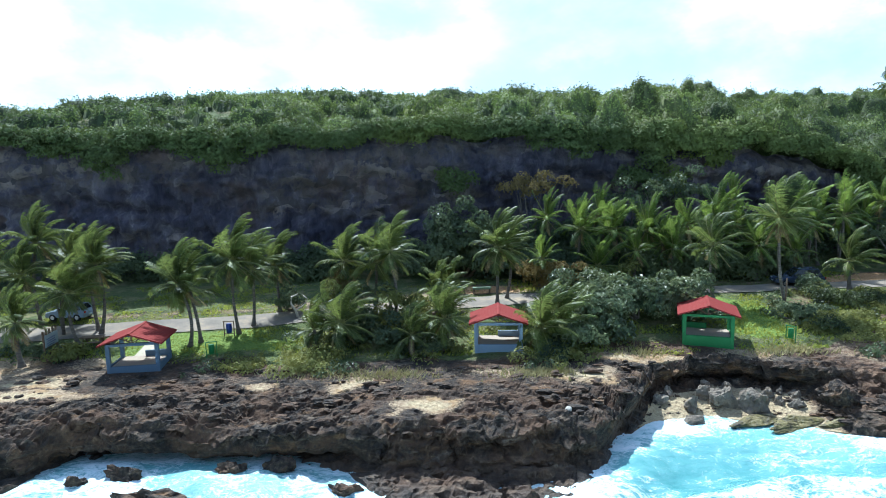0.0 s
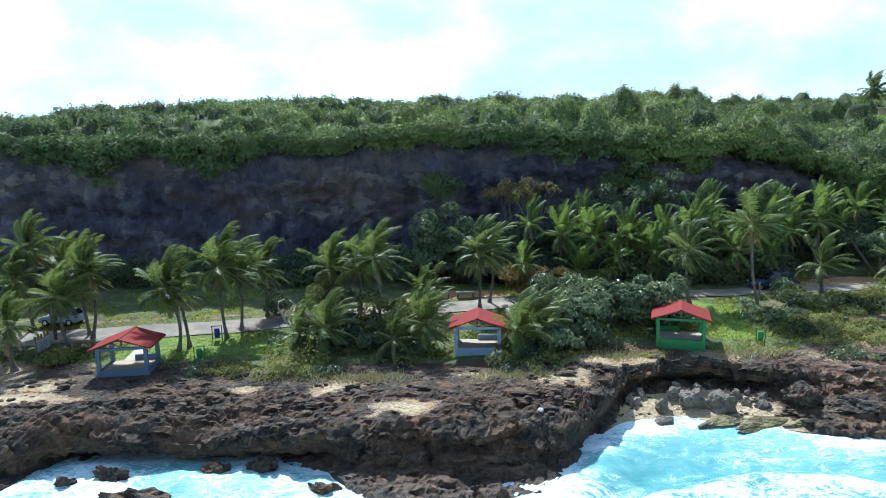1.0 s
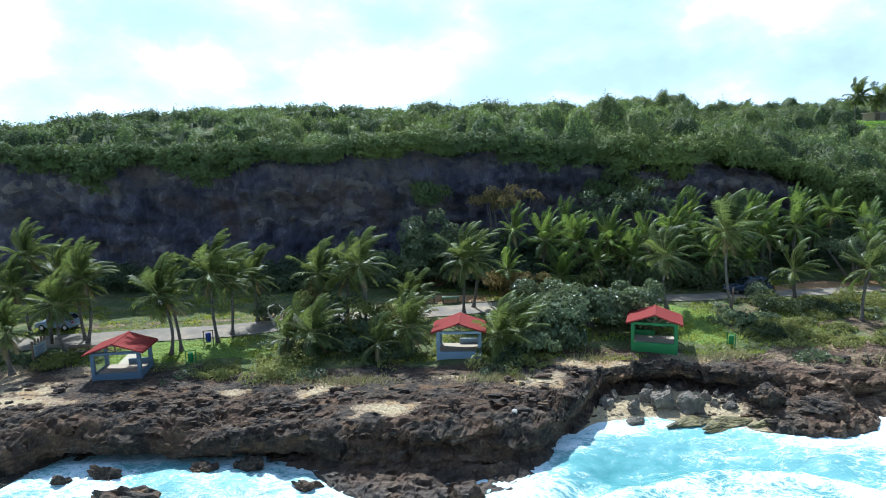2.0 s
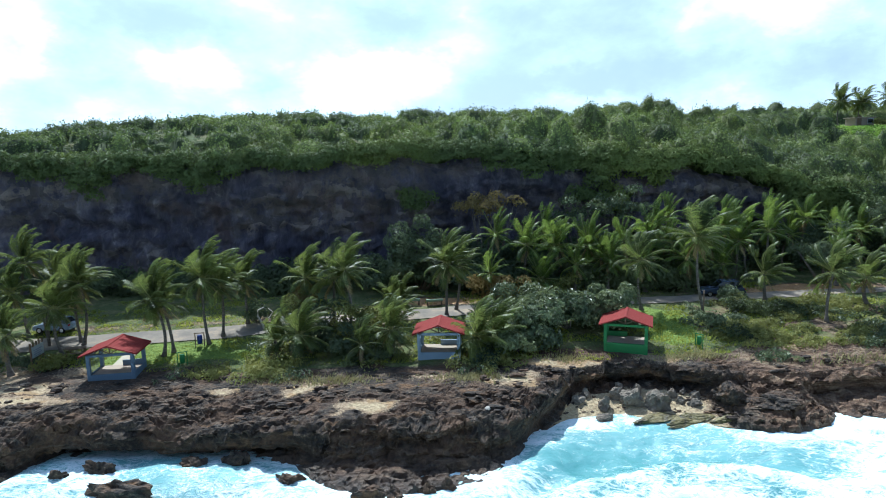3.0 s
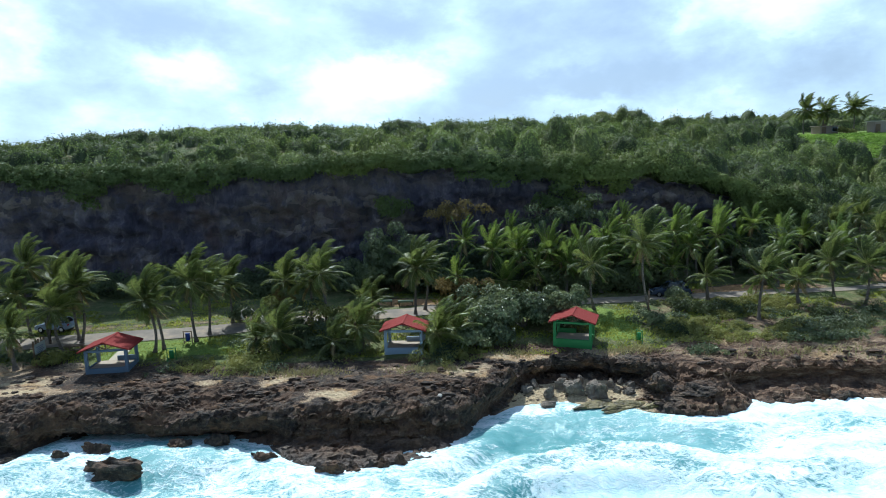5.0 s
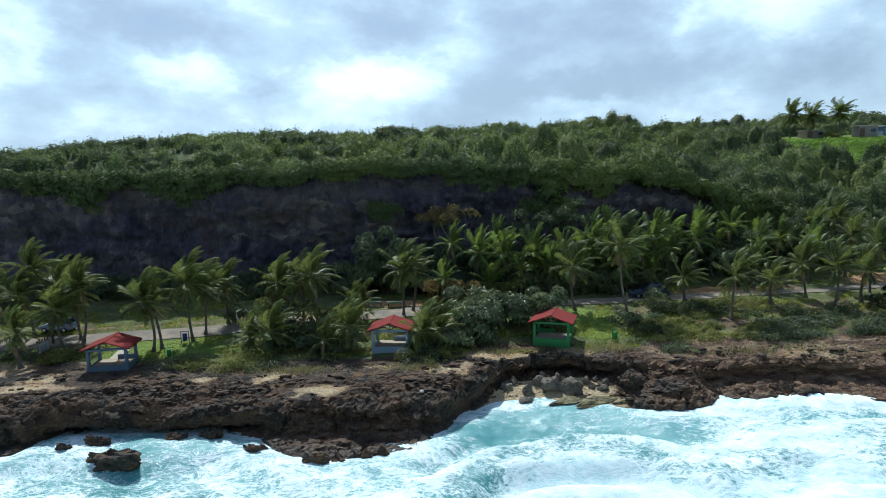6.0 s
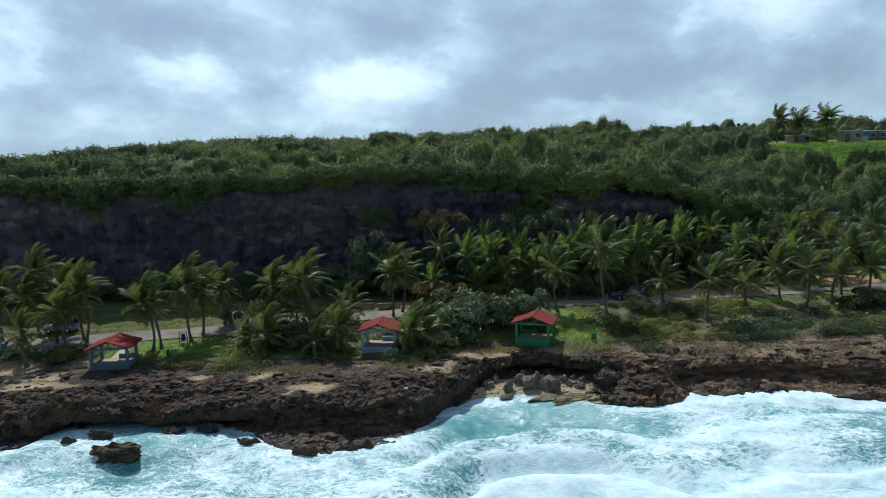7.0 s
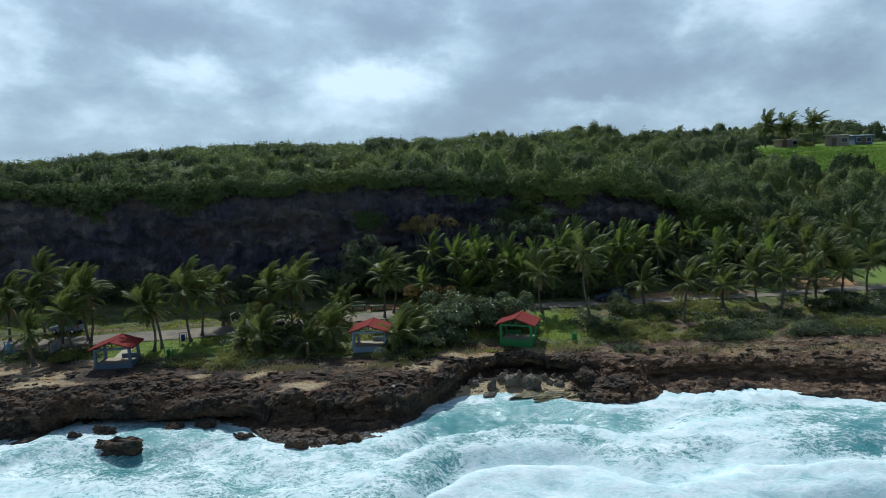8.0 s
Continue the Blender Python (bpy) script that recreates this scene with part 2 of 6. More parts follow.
def build_sea(k):
    p = world_pos(k)
    m_ = k.n("ShaderNodeAttribute", attr="foam").outputs["Fac"]
    warp = k.n("ShaderNodeTexNoise", i_Vector=p, i_Scale=0.35, i_Detail=4.0).outputs["Color"]
    q = k.n("ShaderNodeVectorMath", op="ADD", i_0=p, i_1=k.n("ShaderNodeVectorMath", op="SCALE", i_0=warp, i_Scale=2.6).outputs[0]).outputs[0]
    q = k.scaled(q, (0.62, 1.25, 1.0))
    lace1 = k.n("ShaderNodeTexVoronoi", feature="DISTANCE_TO_EDGE", i_Vector=q, i_Scale=0.8).outputs["Distance"]
    lace2 = k.n("ShaderNodeTexVoronoi", feature="DISTANCE_TO_EDGE", i_Vector=q, i_Scale=2.2).outputs["Distance"]
    lace3 = k.n("ShaderNodeTexVoronoi", feature="DISTANCE_TO_EDGE", i_Vector=q, i_Scale=5.5).outputs["Distance"]
    n1, n2, n3 = k.noise(q, 0.5, 6, 0.68), k.noise(q, 2.6, 6, 0.72), k.noise(q, 9.0, 4, 0.7)
    lace = k.math("ADD", k.math("MULTIPLY", k.step(lace1, 0.22, 0.0), 0.08), k.math("ADD", k.math("MULTIPLY", k.math("SUBTRACT", k.step(lace2, 0.30, 0.0), 0.4), 0.20), k.math("MULTIPLY", k.math("SUBTRACT", k.step(lace3, 0.32, 0.0), 0.4), 0.15)))
    ragged = k.math("ADD", k.math("MULTIPLY", k.math("SUBTRACT", n1, 0.5), 1.2), k.math("ADD", k.math("MULTIPLY", k.math("SUBTRACT", n2, 0.5), 1.1), k.math("MULTIPLY", k.math("SUBTRACT", n3, 0.5), 0.55)))
    f = k.math("ADD", k.math("ADD", m_, lace), ragged)
    foam = k.step(f, 0.34, 0.84)
    shoal = k.n("ShaderNodeAttribute", attr="shoal").outputs["Fac"]
    deep = k.ramp(k.math("ADD", k.math("ADD", k.math("MULTIPLY", m_, 0.25), k.math("MULTIPLY", shoal, 0.5)), k.math("MULTIPLY", n1, 0.6)), (0.2, (0.016, 0.080, 0.090)), (0.5, (0.060, 0.21, 0.215)), (0.9, (0.24, 0.47, 0.46)))
    r1, r2 = k.noise(q, 1.6, 5, 0.6), k.noise(q, 7.0, 4, 0.6)
    nrm = bump(k, k.math("ADD", k.math("ADD", r1, k.math("MULTIPLY", r2, 0.25)), k.math("MULTIPLY", foam, 0.5)), 0.55, 0.18)
    water = surface(k, deep, 0.24, nrm, 0.0, 0.45)
    white = surface(k, k.ramp(k.mix(0.5, n2, n1), (0.32, (0.30, 0.55, 0.56)), (0.45, (0.58, 0.73, 0.73)), (0.64, (0.86, 0.89, 0.89))), 0.85, nrm)
    return k.n("ShaderNodeMixShader", i_0=foam, i_1=water, i_2=white).outputs[0]


def build_road(k):
    p = world_pos(k)
    a, b = k.noise(p, 0.5, 5, 0.65), k.noise(p, 22, 3, 0.6)
    c = k.ramp(a, (0.35, (0.16, 0.137, 0.108)), (0.52, (0.24, 0.197, 0.145)), (0.68, (0.38, 0.29, 0.185)))
    c = k.mix(k.math("MULTIPLY", b, 0.35), c, (0.12, 0.115, 0.11))
    return surface(k, c, 0.9, bump(k, b, 0.3, 0.02))


def build_trunk(k):
    p = k.n("ShaderNodeTexCoord").outputs["Object"]
    rings = k.noise(k.scaled(p, (0.6, 0.6, 9.0)), 1.6, 3, 0.6)
    a = k.noise(p, 1.2, 4, 0.6)
    c = k.ramp(rings, (0.3, (0.07, 0.058, 0.046)), (0.55, (0.16, 0.135, 0.108)), (0.75, (0.28, 0.245, 0.20)))
    c = k.mix(k.math("MULTIPLY", a, 0.4), c, (0.10, 0.08, 0.06))
    return surface(k, c, 0.9, bump(k, rings, 0.6, 0.04))


GROUND = material("rock_sand_and_grass", build_ground)
ROCK = material("pitted_limestone", build_rock)
GREY_ROCK = material("grey_boulder", build_grey_rock)
ALGAE = material("algae_rock", build_algae)
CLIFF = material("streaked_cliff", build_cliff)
SEA = material("sea_and_foam", build_sea)
ROAD = material("worn_asphalt", build_road)
TRUNK = material("palm_trunk_bark", build_trunk)
PALM = foliage("palm_leaf", (0.014, 0.023, 0.014), (0.038, 0.057, 0.023), (0.24, 0.285, 0.066), 0.40, 0.45, 0.3, 0.24, 0.8)
# brighter copy of the palm leaf: backlight in the grove put into its colour
PALM_SUNLIT = foliage("sunlit_palm_leaf", (0.022, 0.038, 0.018), (0.064, 0.101, 0.033), (0.275, 0.365, 0.06), 0.42, 0.45, 0.3, 0.24, 0.8)
PALM_RIB = painted("palm_frond_rib", (0.30, 0.29, 0.10), (0.22, 0.16, 0.06), 0.5)
PALM_DRY = foliage("dry_palm_leaf", (0.12, 0.08, 0.035), (0.22, 0.16, 0.07), (0.36, 0.28, 0.14), 0.25, 0.8, 0.3, 0.1)
HILL = foliage("hill_scrub_leaf", (0.022, 0.032, 0.026), (0.060, 0.088, 0.052), (0.18, 0.21, 0.105), 0.30, 0.7, 0.05, 0.12, 0.34)
CROWNS = foliage("hill_crown_leaf", (0.015, 0.026, 0.024), (0.064, 0.098, 0.040), (0.31, 0.37, 0.095), 0.11, 0.65, 0.05, 0.14, 0.5, True)
# sheet under the hill leaves, darkened: shade between crowns put into its colour
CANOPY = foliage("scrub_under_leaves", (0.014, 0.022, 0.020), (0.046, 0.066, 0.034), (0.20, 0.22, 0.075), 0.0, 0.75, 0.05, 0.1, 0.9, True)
GRAPE = foliage("sea_grape_leaf", (0.028, 0.044, 0.024), (0.068, 0.098, 0.044), (0.235, 0.27, 0.125), 0.28, 0.4, 0.3, 0.32, 0.6)
DARK_BUSH = foliage("dark_bush_leaf", (0.014, 0.020, 0.012), (0.036, 0.050, 0.022), (0.11, 0.14, 0.045), 0.25, 0.55, 0.3, 0.25, 0.6)
CREEPER = foliage("creeper_leaf", (0.05, 0.066, 0.02), (0.125, 0.142, 0.04), (0.34, 0.335, 0.095), 0.34, 0.6, 0.35, 0.2, 0.5)
MEADOW = foliage("meadow_blade", (0.112, 0.213, 0.031), (0.225, 0.362, 0.050), (0.400, 0.525, 0.100), 0.35, 0.7, 0.1, 0.1, 0.2)
LAWN = foliage("lawn_blade", (0.10, 0.14, 0.02), (0.20, 0.255, 0.035), (0.42, 0.43, 0.095), 0.45, 0.8, 0.25, 0.1, 0.6)
RUSTY = foliage("rust_leaf", (0.07, 0.065, 0.026), (0.165, 0.13, 0.05), (0.31, 0.235, 0.09), 0.35, 0.7, 0.3, 0.15)
STRAW = foliage("dry_grass_blade", (0.16, 0.14, 0.05), (0.28, 0.25, 0.10), (0.42, 0.38, 0.20), 0.25, 0.8, 0.5, 0.1)
RED = painted("red_roof_paint", (0.20, 0.028, 0.022), (0.17, 0.06, 0.045), 0.9, 0.8, 0.8, 0.2)
PATHWAY = painted("worn_path_concrete", (0.44, 0.39, 0.29), (0.28, 0.235, 0.165), 0.9)
FLOORS = painted("stained_floor_slab", (0.38, 0.31, 0.235), (0.22, 0.175, 0.13), 0.9)
BLUE = painted("dull_blue_paint", (0.115, 0.165, 0.225), (0.19, 0.20, 0.20), 0.65, 1.0, 0.5)
PALE = painted("faded_blue_white_paint", (0.27, 0.345, 0.42), (0.36, 0.37, 0.36), 0.6)
GREEN = painted("green_paint", (0.035, 0.185, 0.045), (0.06, 0.16, 0.06), 0.55, 1.0, 0.45)
CONCRETE = painted("bare_concrete", (0.46, 0.42, 0.35), (0.30, 0.27, 0.22), 0.9)
BENCH = painted("grey_green_bench_paint", (0.20, 0.26, 0.16), (0.22, 0.2, 0.15), 0.8)
WOOD = painted("weathered_wood", (0.17, 0.115, 0.07), (0.10, 0.08, 0.06), 0.85)
NAVY = painted("navy_plastic", (0.015, 0.035, 0.20), (0.03, 0.05, 0.15), 0.4)
SILVER = painted("silver_car_paint", (0.24, 0.29, 0.35), (0.2, 0.24, 0.28), 0.25, 0.3, 0.3)
DARKCAR = painted("dark_blue_car_paint", (0.05, 0.065, 0.10), (0.06, 0.07, 0.1), 0.15, 0.3, 0.3)
RUBBER = painted("black_rubber", (0.015, 0.015, 0.015), (0.03, 0.03, 0.03), 0.8)
CHROME = material("dull_metal", lambda k: surface(k, (0.6, 0.6, 0.6), 0.3, None, 1.0))
GLASS = material("tinted_glass", lambda k: surface(k, (0.012, 0.016, 0.02), 0.06, None, 0.0, 0.8))
WALLS = painted("grey_house_render", (0.33, 0.27, 0.23), (0.24, 0.2, 0.18), 0.85, 0.4)
WHITE = painted("white_board_paint", (0.38, 0.43, 0.42), (0.26, 0.28, 0.28), 0.6)
BRICKY = painted("tan_shed_wall", (0.30, 0.235, 0.18), (0.22, 0.17, 0.13), 0.9, 0.4)
DULL_BLUE = painted("dull_blue_house_wall", (0.10, 0.15, 0.23), (0.14, 0.17, 0.21), 0.8, 0.4)
TEAL = painted("blue_sheet_metal", (0.12, 0.27, 0.42), (0.2, 0.3, 0.38), 0.45)
LAMP_RED = material("red_lamp_glass", lambda k: surface(k, (0.35, 0.01, 0.01), 0.15))

# ---- building helpers ----


def part(name, mesh, mat, parent=None, label=""):
    """One mesh object, under a thing or a part."""
    if isinstance(mesh, bmesh.types.BMesh):
        me = bpy.data.meshes.new(name)
        mesh.normal_update()
        mesh.to_mesh(me)
        mesh.free()
    else:
        me = mesh
    if not me.materials:
        me.materials.append(mat)
    ob = new(name, me)
    ob.parent = parent
    return tagged(ob, label)


def thing(name, m, label, category, group="", kind=""):
    ob = new(name)
    ob.matrix_world = m
    return tagged(ob, label, category, group, kind)


def box(bm, size, at=(0, 0, 0), turn=None, bevel=0.0):
    m_ = Matrix.Translation(at) @ (turn or Matrix()) @ Matrix.Diagonal((*size, 1))
    made = bmesh.ops.create_cube(bm, size=1, matrix=m_)
    if bevel:
        edges = {e for v in made["verts"] for e in v.link_edges}
        bmesh.ops.bevel(bm, geom=list(edges), offset=bevel, segments=1, affect="EDGES")
    return bm


def boxed(size, at=(0, 0, 0), turn=None, bevel=0.015):
    return box(bmesh.new(), size, at, turn, bevel)


def bar(a, b, wide, high=None, bevel=0.01):
    """A beam from a to b."""
    a, b = Vector(a), Vector(b)
    d = b - a
    turn = d.to_track_quat("Z", "Y").to_matrix().to_4x4()
    return boxed((wide, high or wide, d.length), (a + b) / 2, turn, bevel)


def tube(points, radii, sides=8, cap=True):
    bm = bmesh.new()
    rings = []
    for i, p in enumerate(points):
        d = Vector(points[min(i + 1, len(points) - 1)]) - Vector(points[max(i - 1, 0)])
        q = d.to_track_quat("Z", "Y")
        rings.append([bm.verts.new(Vector(p) + q @ Vector((radii[i] * math.cos(2 * math.pi * j / sides), radii[i] * math.sin(2 * math.pi * j / sides), 0))) for j in range(sides)])
    for r0, r1 in zip(rings, rings[1:]):
        for j in range(sides):
            bm.faces.new((r0[j], r0[(j + 1) % sides], r1[(j + 1) % sides], r1[j])).smooth = True
    if cap:
        bm.faces.new(rings[-1])
        bm.faces.new(rings[0][::-1])
    return bm


def array_mesh(name, verts, quads, smooth=True):
    """A mesh from numpy arrays of vertices and quads."""
    me = bpy.data.meshes.new(name)
    nq = len(quads)
    me.vertices.add(len(verts))
    me.vertices.foreach_set("co", np.ascontiguousarray(verts, dtype=np.float32).ravel())
    me.loops.add(nq * 4)
    me.loops.foreach_set("vertex_index", np.ascontiguousarray(quads, dtype=np.int32).ravel())
    me.polygons.add(nq)
    me.polygons.foreach_set("loop_start", np.arange(0, nq * 4, 4, dtype=np.int32))
    me.polygons.foreach_set("use_smooth", np.full(nq, smooth))
    me.update(calc_edges=True)
    return me


def grid_quads(rows, cols):
    i = np.arange(rows - 1)[:, None] * cols + np.arange(cols - 1)[None, :]
    return np.stack([i, i + 1, i + cols + 1, i + cols], -1).reshape(-1, 4)


TABLE = np.random.RandomState(7).rand(256, 256)


def vnoise(x, y, seed=0):
    x, y = np.asarray(x, float) + seed * 17.31, np.asarray(y, float) + seed * 9.77
    xi, yi = np.floor(x).astype(int), np.floor(y).astype(int)
    fx, fy = x - xi, y - yi
    fx, fy = fx * fx * (3 - 2 * fx), fy * fy * (3 - 2 * fy)
    a, b = TABLE[xi % 256, yi % 256], TABLE[(xi + 1) % 256, yi % 256]
    c, d = TABLE[xi % 256, (yi + 1) % 256], TABLE[(xi + 1) % 256, (yi + 1) % 256]
    return (a * (1 - fx) + b * fx) * (1 - fy) + (c * (1 - fx) + d * fx) * fy


def fbm(x, y, octaves=4, seed=0, gain=0.5):
    total, amp, norm = 0, 1.0, 0.0
    for o in range(octaves):
        total = total + amp * vnoise(x * 2 ** o, y * 2 ** o, seed + o)
        norm += amp
        amp *= gain
    return total / norm


def smooth(v, lo, hi):
    s = np.clip((v - lo) / (hi - lo), 0, 1)
    return s * s * (3 - 2 * s)


# ---- the lie of the land (sea level is 0) ----
# shore profile: x, outer foot, its height, back of the undercut, its height, top edge, its height
SHORE = np.array([
    (-60, 27, -.5, 30, -.2, 29.5, 2.4), (-40, 28.5, -.5, 31.5, -.2, 31, 2.4), (-27, 29.5, -.3, 31.5, 0, 31.6, 2.4), (-24, 30.5, .3, 32.0, .5, 32.2, 2.4),
    (-22.4, 34.0, -.5, 35.8, -.2, 33.2, 2.4), (-18, 34.0, -.5, 35.6, -.2, 33.2, 2.4), (-13, 33.6, -.4, 35.2, 0, 32.7, 2.4), (-9, 33.1, .1, 34.7, .2, 32.5, 2.4),
    (-6, 32.0, .3, 33.4, .4, 32.3, 2.4)])
SHORE = np.vstack([SHORE, [
    (-4, 29.5, .1, 31.7, .5, 31.8, 2.5), (-2.5, 28.2, .12, 31.2, .6, 31.6, 2.5), (0, 27.6, .12, 31.2, .65, 31.5, 2.6),
    (3, 28, .12, 31.3, .65, 31.7, 2.6), (6, 28.8, .12, 31.5, .6, 32, 2.6), (8, 31.2, .2, 32.5, .5, 32.6, 2.6)]])
SHORE = np.vstack([SHORE, [
    (9.5, 33.8, 0, 34.4, .3, 33.8, 2.5), (10.6, 35.2, 0, 36.2, .4, 35.5, 2.5), (12.5, 36.9, -.1, 38.5, .8, 37.8, 2.5), (14.5, 37.7, -.12, 42, 1.2, 40.9, 2.6),
    (17, 37.8, -.12, 43, 1.3, 41.5, 2.7), (21, 36.9, -.05, 42.8, 1.3, 41.3, 2.7), (24, 35.3, .1, 40.9, 1.2, 39.4, 2.7), (26, 33.9, .5, 37.5, 1.6, 38.6, 2.6),
    (28.5, 34.3, .6, 37, 1.7, 38.4, 2.5), (31, 35, .5, 37.4, 1.5, 38.4, 2.5), (32.6, 36.4, .2, 39.6, .8, 39.0, 2.4), (35, 35.5, .3, 39.4, .95, 39.2, 2.4)]])
SHORE = np.vstack([SHORE, [
    (40, 35.4, .3, 39.3, .95, 39.2, 2.3), (46, 34.0, .3, 37.8, .95, 37.8, 2.3), (52, 32.2, .3, 35.8, .9, 35.6, 2.3), (60, 30.2, .3, 33.5, .6, 33, 2.5), (80, 27, .3, 30.5, .6, 30, 2.5), (120, 22, .3, 25.5, .6, 25, 2.5)]])


def shore(x, k):
    return np.interp(x, SHORE[:, 0], SHORE[:, k])


def top_edge(x):
    return shore(x, 5)


RIDGE_X, RIDGE_Y = [-80, -60, -20, 20, 60, 120], [80, 86, 106, 126, 140, 152]


def hill_z(x, y):
    """Hill behind the coast: a cliff on one side, a scrubby slope on the other."""
    ridge_y = np.interp(x, RIDGE_X, RIDGE_Y)
    ridge_z = np.interp(x, [-200, -60, -20, 20, 60, 120], [22.9, 24.7, 26.7, 26.4, 26.5, 28.4])
    cy = cliff_y(x) + 1.0
    ct = np.interp(x, [-80, -10, 25, 45, 62, 90], [20.2, 20.6, 20.0, 17.2, 11.0, 7.0])
    ct = ct + 2.6 * (fbm(np.asarray(x) * 0.085, np.asarray(x) * 0.0, 3, 165) - 0.5) + 1.6 * (fbm(np.asarray(x) * 0.42, np.asarray(x) * 0.0 + 3, 2, 166) - 0.5)
    s = np.clip((y - cy) / (ridge_y - cy), 0, 1)
    domed = ct + (ridge_z - ct) * (1 - (1 - s) ** (1.6 + 2.0 * smooth(x, -55, -38) * (1 - smooth(x, -12, 8))))
    z = np.where(y > ridge_y, ridge_z - 0.035 * (y - ridge_y) * smooth(y, ridge_y, ridge_y + 60), domed)
    slope = np.interp(y, [72, 78, 103, 118, 132, 160], [6, 8, 18.2, 24.2, 25.6, 29.0])
    z = z + (np.minimum(slope, 29.0) - z) * smooth(x, 62, 80) * (y < 190)
    return np.maximum(z, 6.0)


def cliff_y(x):
    return np.interp(x, [-120, -60, -30, 10, 40, 120], [65, 67, 68.6, 72.3, 73, 73])


def flat_z(x, y):
    """Ground between the shore and the hill."""
    t = top_edge(x)
    z = np.interp(y, [30, 44, 54, 60, 70], [2.7, 3.05, 4.3, 4.7, 5.3])
    return z - 0.35 * (1 - smooth(y, t, t + 5))


def ground_z(x, y):
    x, y = np.asarray(x, float), np.asarray(y, float)
    z = flat_z(x, y) + 0.25 * (fbm(x * 0.25, y * 0.25, 3, 3) - 0.5)
    cy = cliff_y(x)
    return z + (hill_z(x, y) - z) * smooth(y, cy + 4.0, cy + 5.5)


def gz(x, y):
    return float(ground_z(x, y))


# road centre line: x, y
ROAD_LINE = [(-120, 37), (-70, 46), (-48, 49), (-36, 49.6), (-28, 50.2), (-20, 51.0), (-12, 52.6), (-4, 53.9), (4, 55.2), (14, 56.4), (26, 56.8), (38, 57.5), (52, 57.9), (66, 59.4), (90, 60), (140, 58)]


def road_y(x):
    return np.interp(x, [p[0] for p in ROAD_LINE], [p[1] for p in ROAD_LINE])


def make_ground():
    xs = np.concatenate([[-3000, -900, -400, -200, -120, -90, -70, -58], np.arange(-48, 66, 0.15), np.arange(66, 90, 0.7), [92, 96, 102, 110, 120, 140, 180, 260, 500, 1000, 3000]])
    # shore rows: fraction along the profile
    prof = np.concatenate([[0, 0.4, 0.8], np.linspace(1, 2, 5), np.linspace(2, 3, 16)[1:], np.linspace(3, 4, 12)[1:], np.linspace(4, 5, 10)[1:], np.linspace(5, 6, 5)[1:]])
    inland = np.concatenate([np.arange(0.14, 7, 0.14), np.arange(7, 14, 0.35), np.arange(14, 36, 1.0)])
    far = np.array([66, 68, 70, 71.5, 72.5, 73.2, 74, 74.6, 75.2, 75.8, 76.4, 77, 77.6, 78.3, 79, 81, 84, 88, 92, 97, 102, 106, 110, 114, 118, 124, 132, 142, 155, 170, 190, 240, 400, 900, 3000])
    X, Y, Z, ROUGH = [], [], [], []
    pl, hp, u, hu, t, tz = (shore(xs, k) for k in range(1, 7))
    for s in prof:
        ky = [pl - 14, pl - 0.5, pl, u, np.where(u > t, t + 0.25, 0.4 * u + 0.6 * t), t, t + 0.5]
        kz = [pl * 0 - 3, pl * 0 - 1.2, hp, hu, np.where(u > t, hu + 0.38 * (tz - hu), (hu + tz) / 2 - 0.1), tz - 0.35, tz]
        i = min(int(s), 5)
        f = s - i
        X.append(xs); Y.append(ky[i] * (1 - f) + ky[i + 1] * f); Z.append(kz[i] * (1 - f) + kz[i + 1] * f)
        ROUGH.append(np.where((u > t) & (s < 4.8), 0.5, 1.0) if s > 3 else np.where((hp > 0.05) & (hu - hp < 0.9), 0.55, 0.75) if s > 1 else np.full(len(xs), 0.3))
    for d in inland:
        y = t + 14.5 + (d - 14) * (65.5 - t - 14.5) / 22.0 if d > 14 else t + 0.5 + d
        y = np.minimum(y, 65.5)
        X.append(xs); Y.append(y); Z.append(ground_z(xs, y) + (tz - ground_z(xs, t + 0.5)) * np.exp(-d)); ROUGH.append(np.full(len(xs), math.exp(-(max(d - 4.0, 0) / 1.6) ** 2)))
    for y0 in far:
        y = np.full(len(xs), y0)
        X.append(xs); Y.append(y); Z.append(ground_z(xs, y)); ROUGH.append(np.zeros(len(xs)))
    X, Y, Z, ROUGH = (np.array(v) for v in (X, Y, Z, ROUGH))
    near = (np.abs(X) < 130)
    cover = np.zeros((*X.shape, 4))
    d = Y - top_edge(X)
    upland = (np.arange(len(X)) >= len(prof))[:, None]
    WX, WY = X + 3.2 * (fbm(X * 0.45, Y * 0.6, 3, 15) - 0.5), Y + 2.6 * (fbm(X * 0.5 + 7, Y * 0.7, 3, 16) - 0.5)
    # sand patches in the shelf, beach of the cove
    sand = np.zeros(X.shape)
    for cx, cy, rx, ry, a in ((-1.5, 34.3, 2.8, 0.9, 1), (-27, 37.4, 4.0, 1.3, 1), (-12, 37.6, 1.6, .7, .9), (-6.3, 38, 2.0, .9, .9), (9.0, 39.2, 3.2, 1.6, .95), (13.2, 42.4, 3.4, 1.4, .9), (-28.2, 39.8, 4.2, 1.2, 1), (-33.5, 41.5, 4, 1.5, .9), (17, 41.9, 5.5, 1.2, .8), (23, 43, 3, 1.2, .8),
                              (30, 41.4, 5, 1.3, .55), (43, 40.2, 6, 1.0, .6), (2.5, 39.5, 3, 1.0, .6), (-34, 44, 5, 2.5, .8), (-26, 43.4, 3, 1.5, .6)):
        sand = np.maximum(sand, a * np.exp(-(((WX - cx) / rx) ** 2 + ((WY - cy) / ry) ** 2) ** 1.2))
    sand = sand * upland
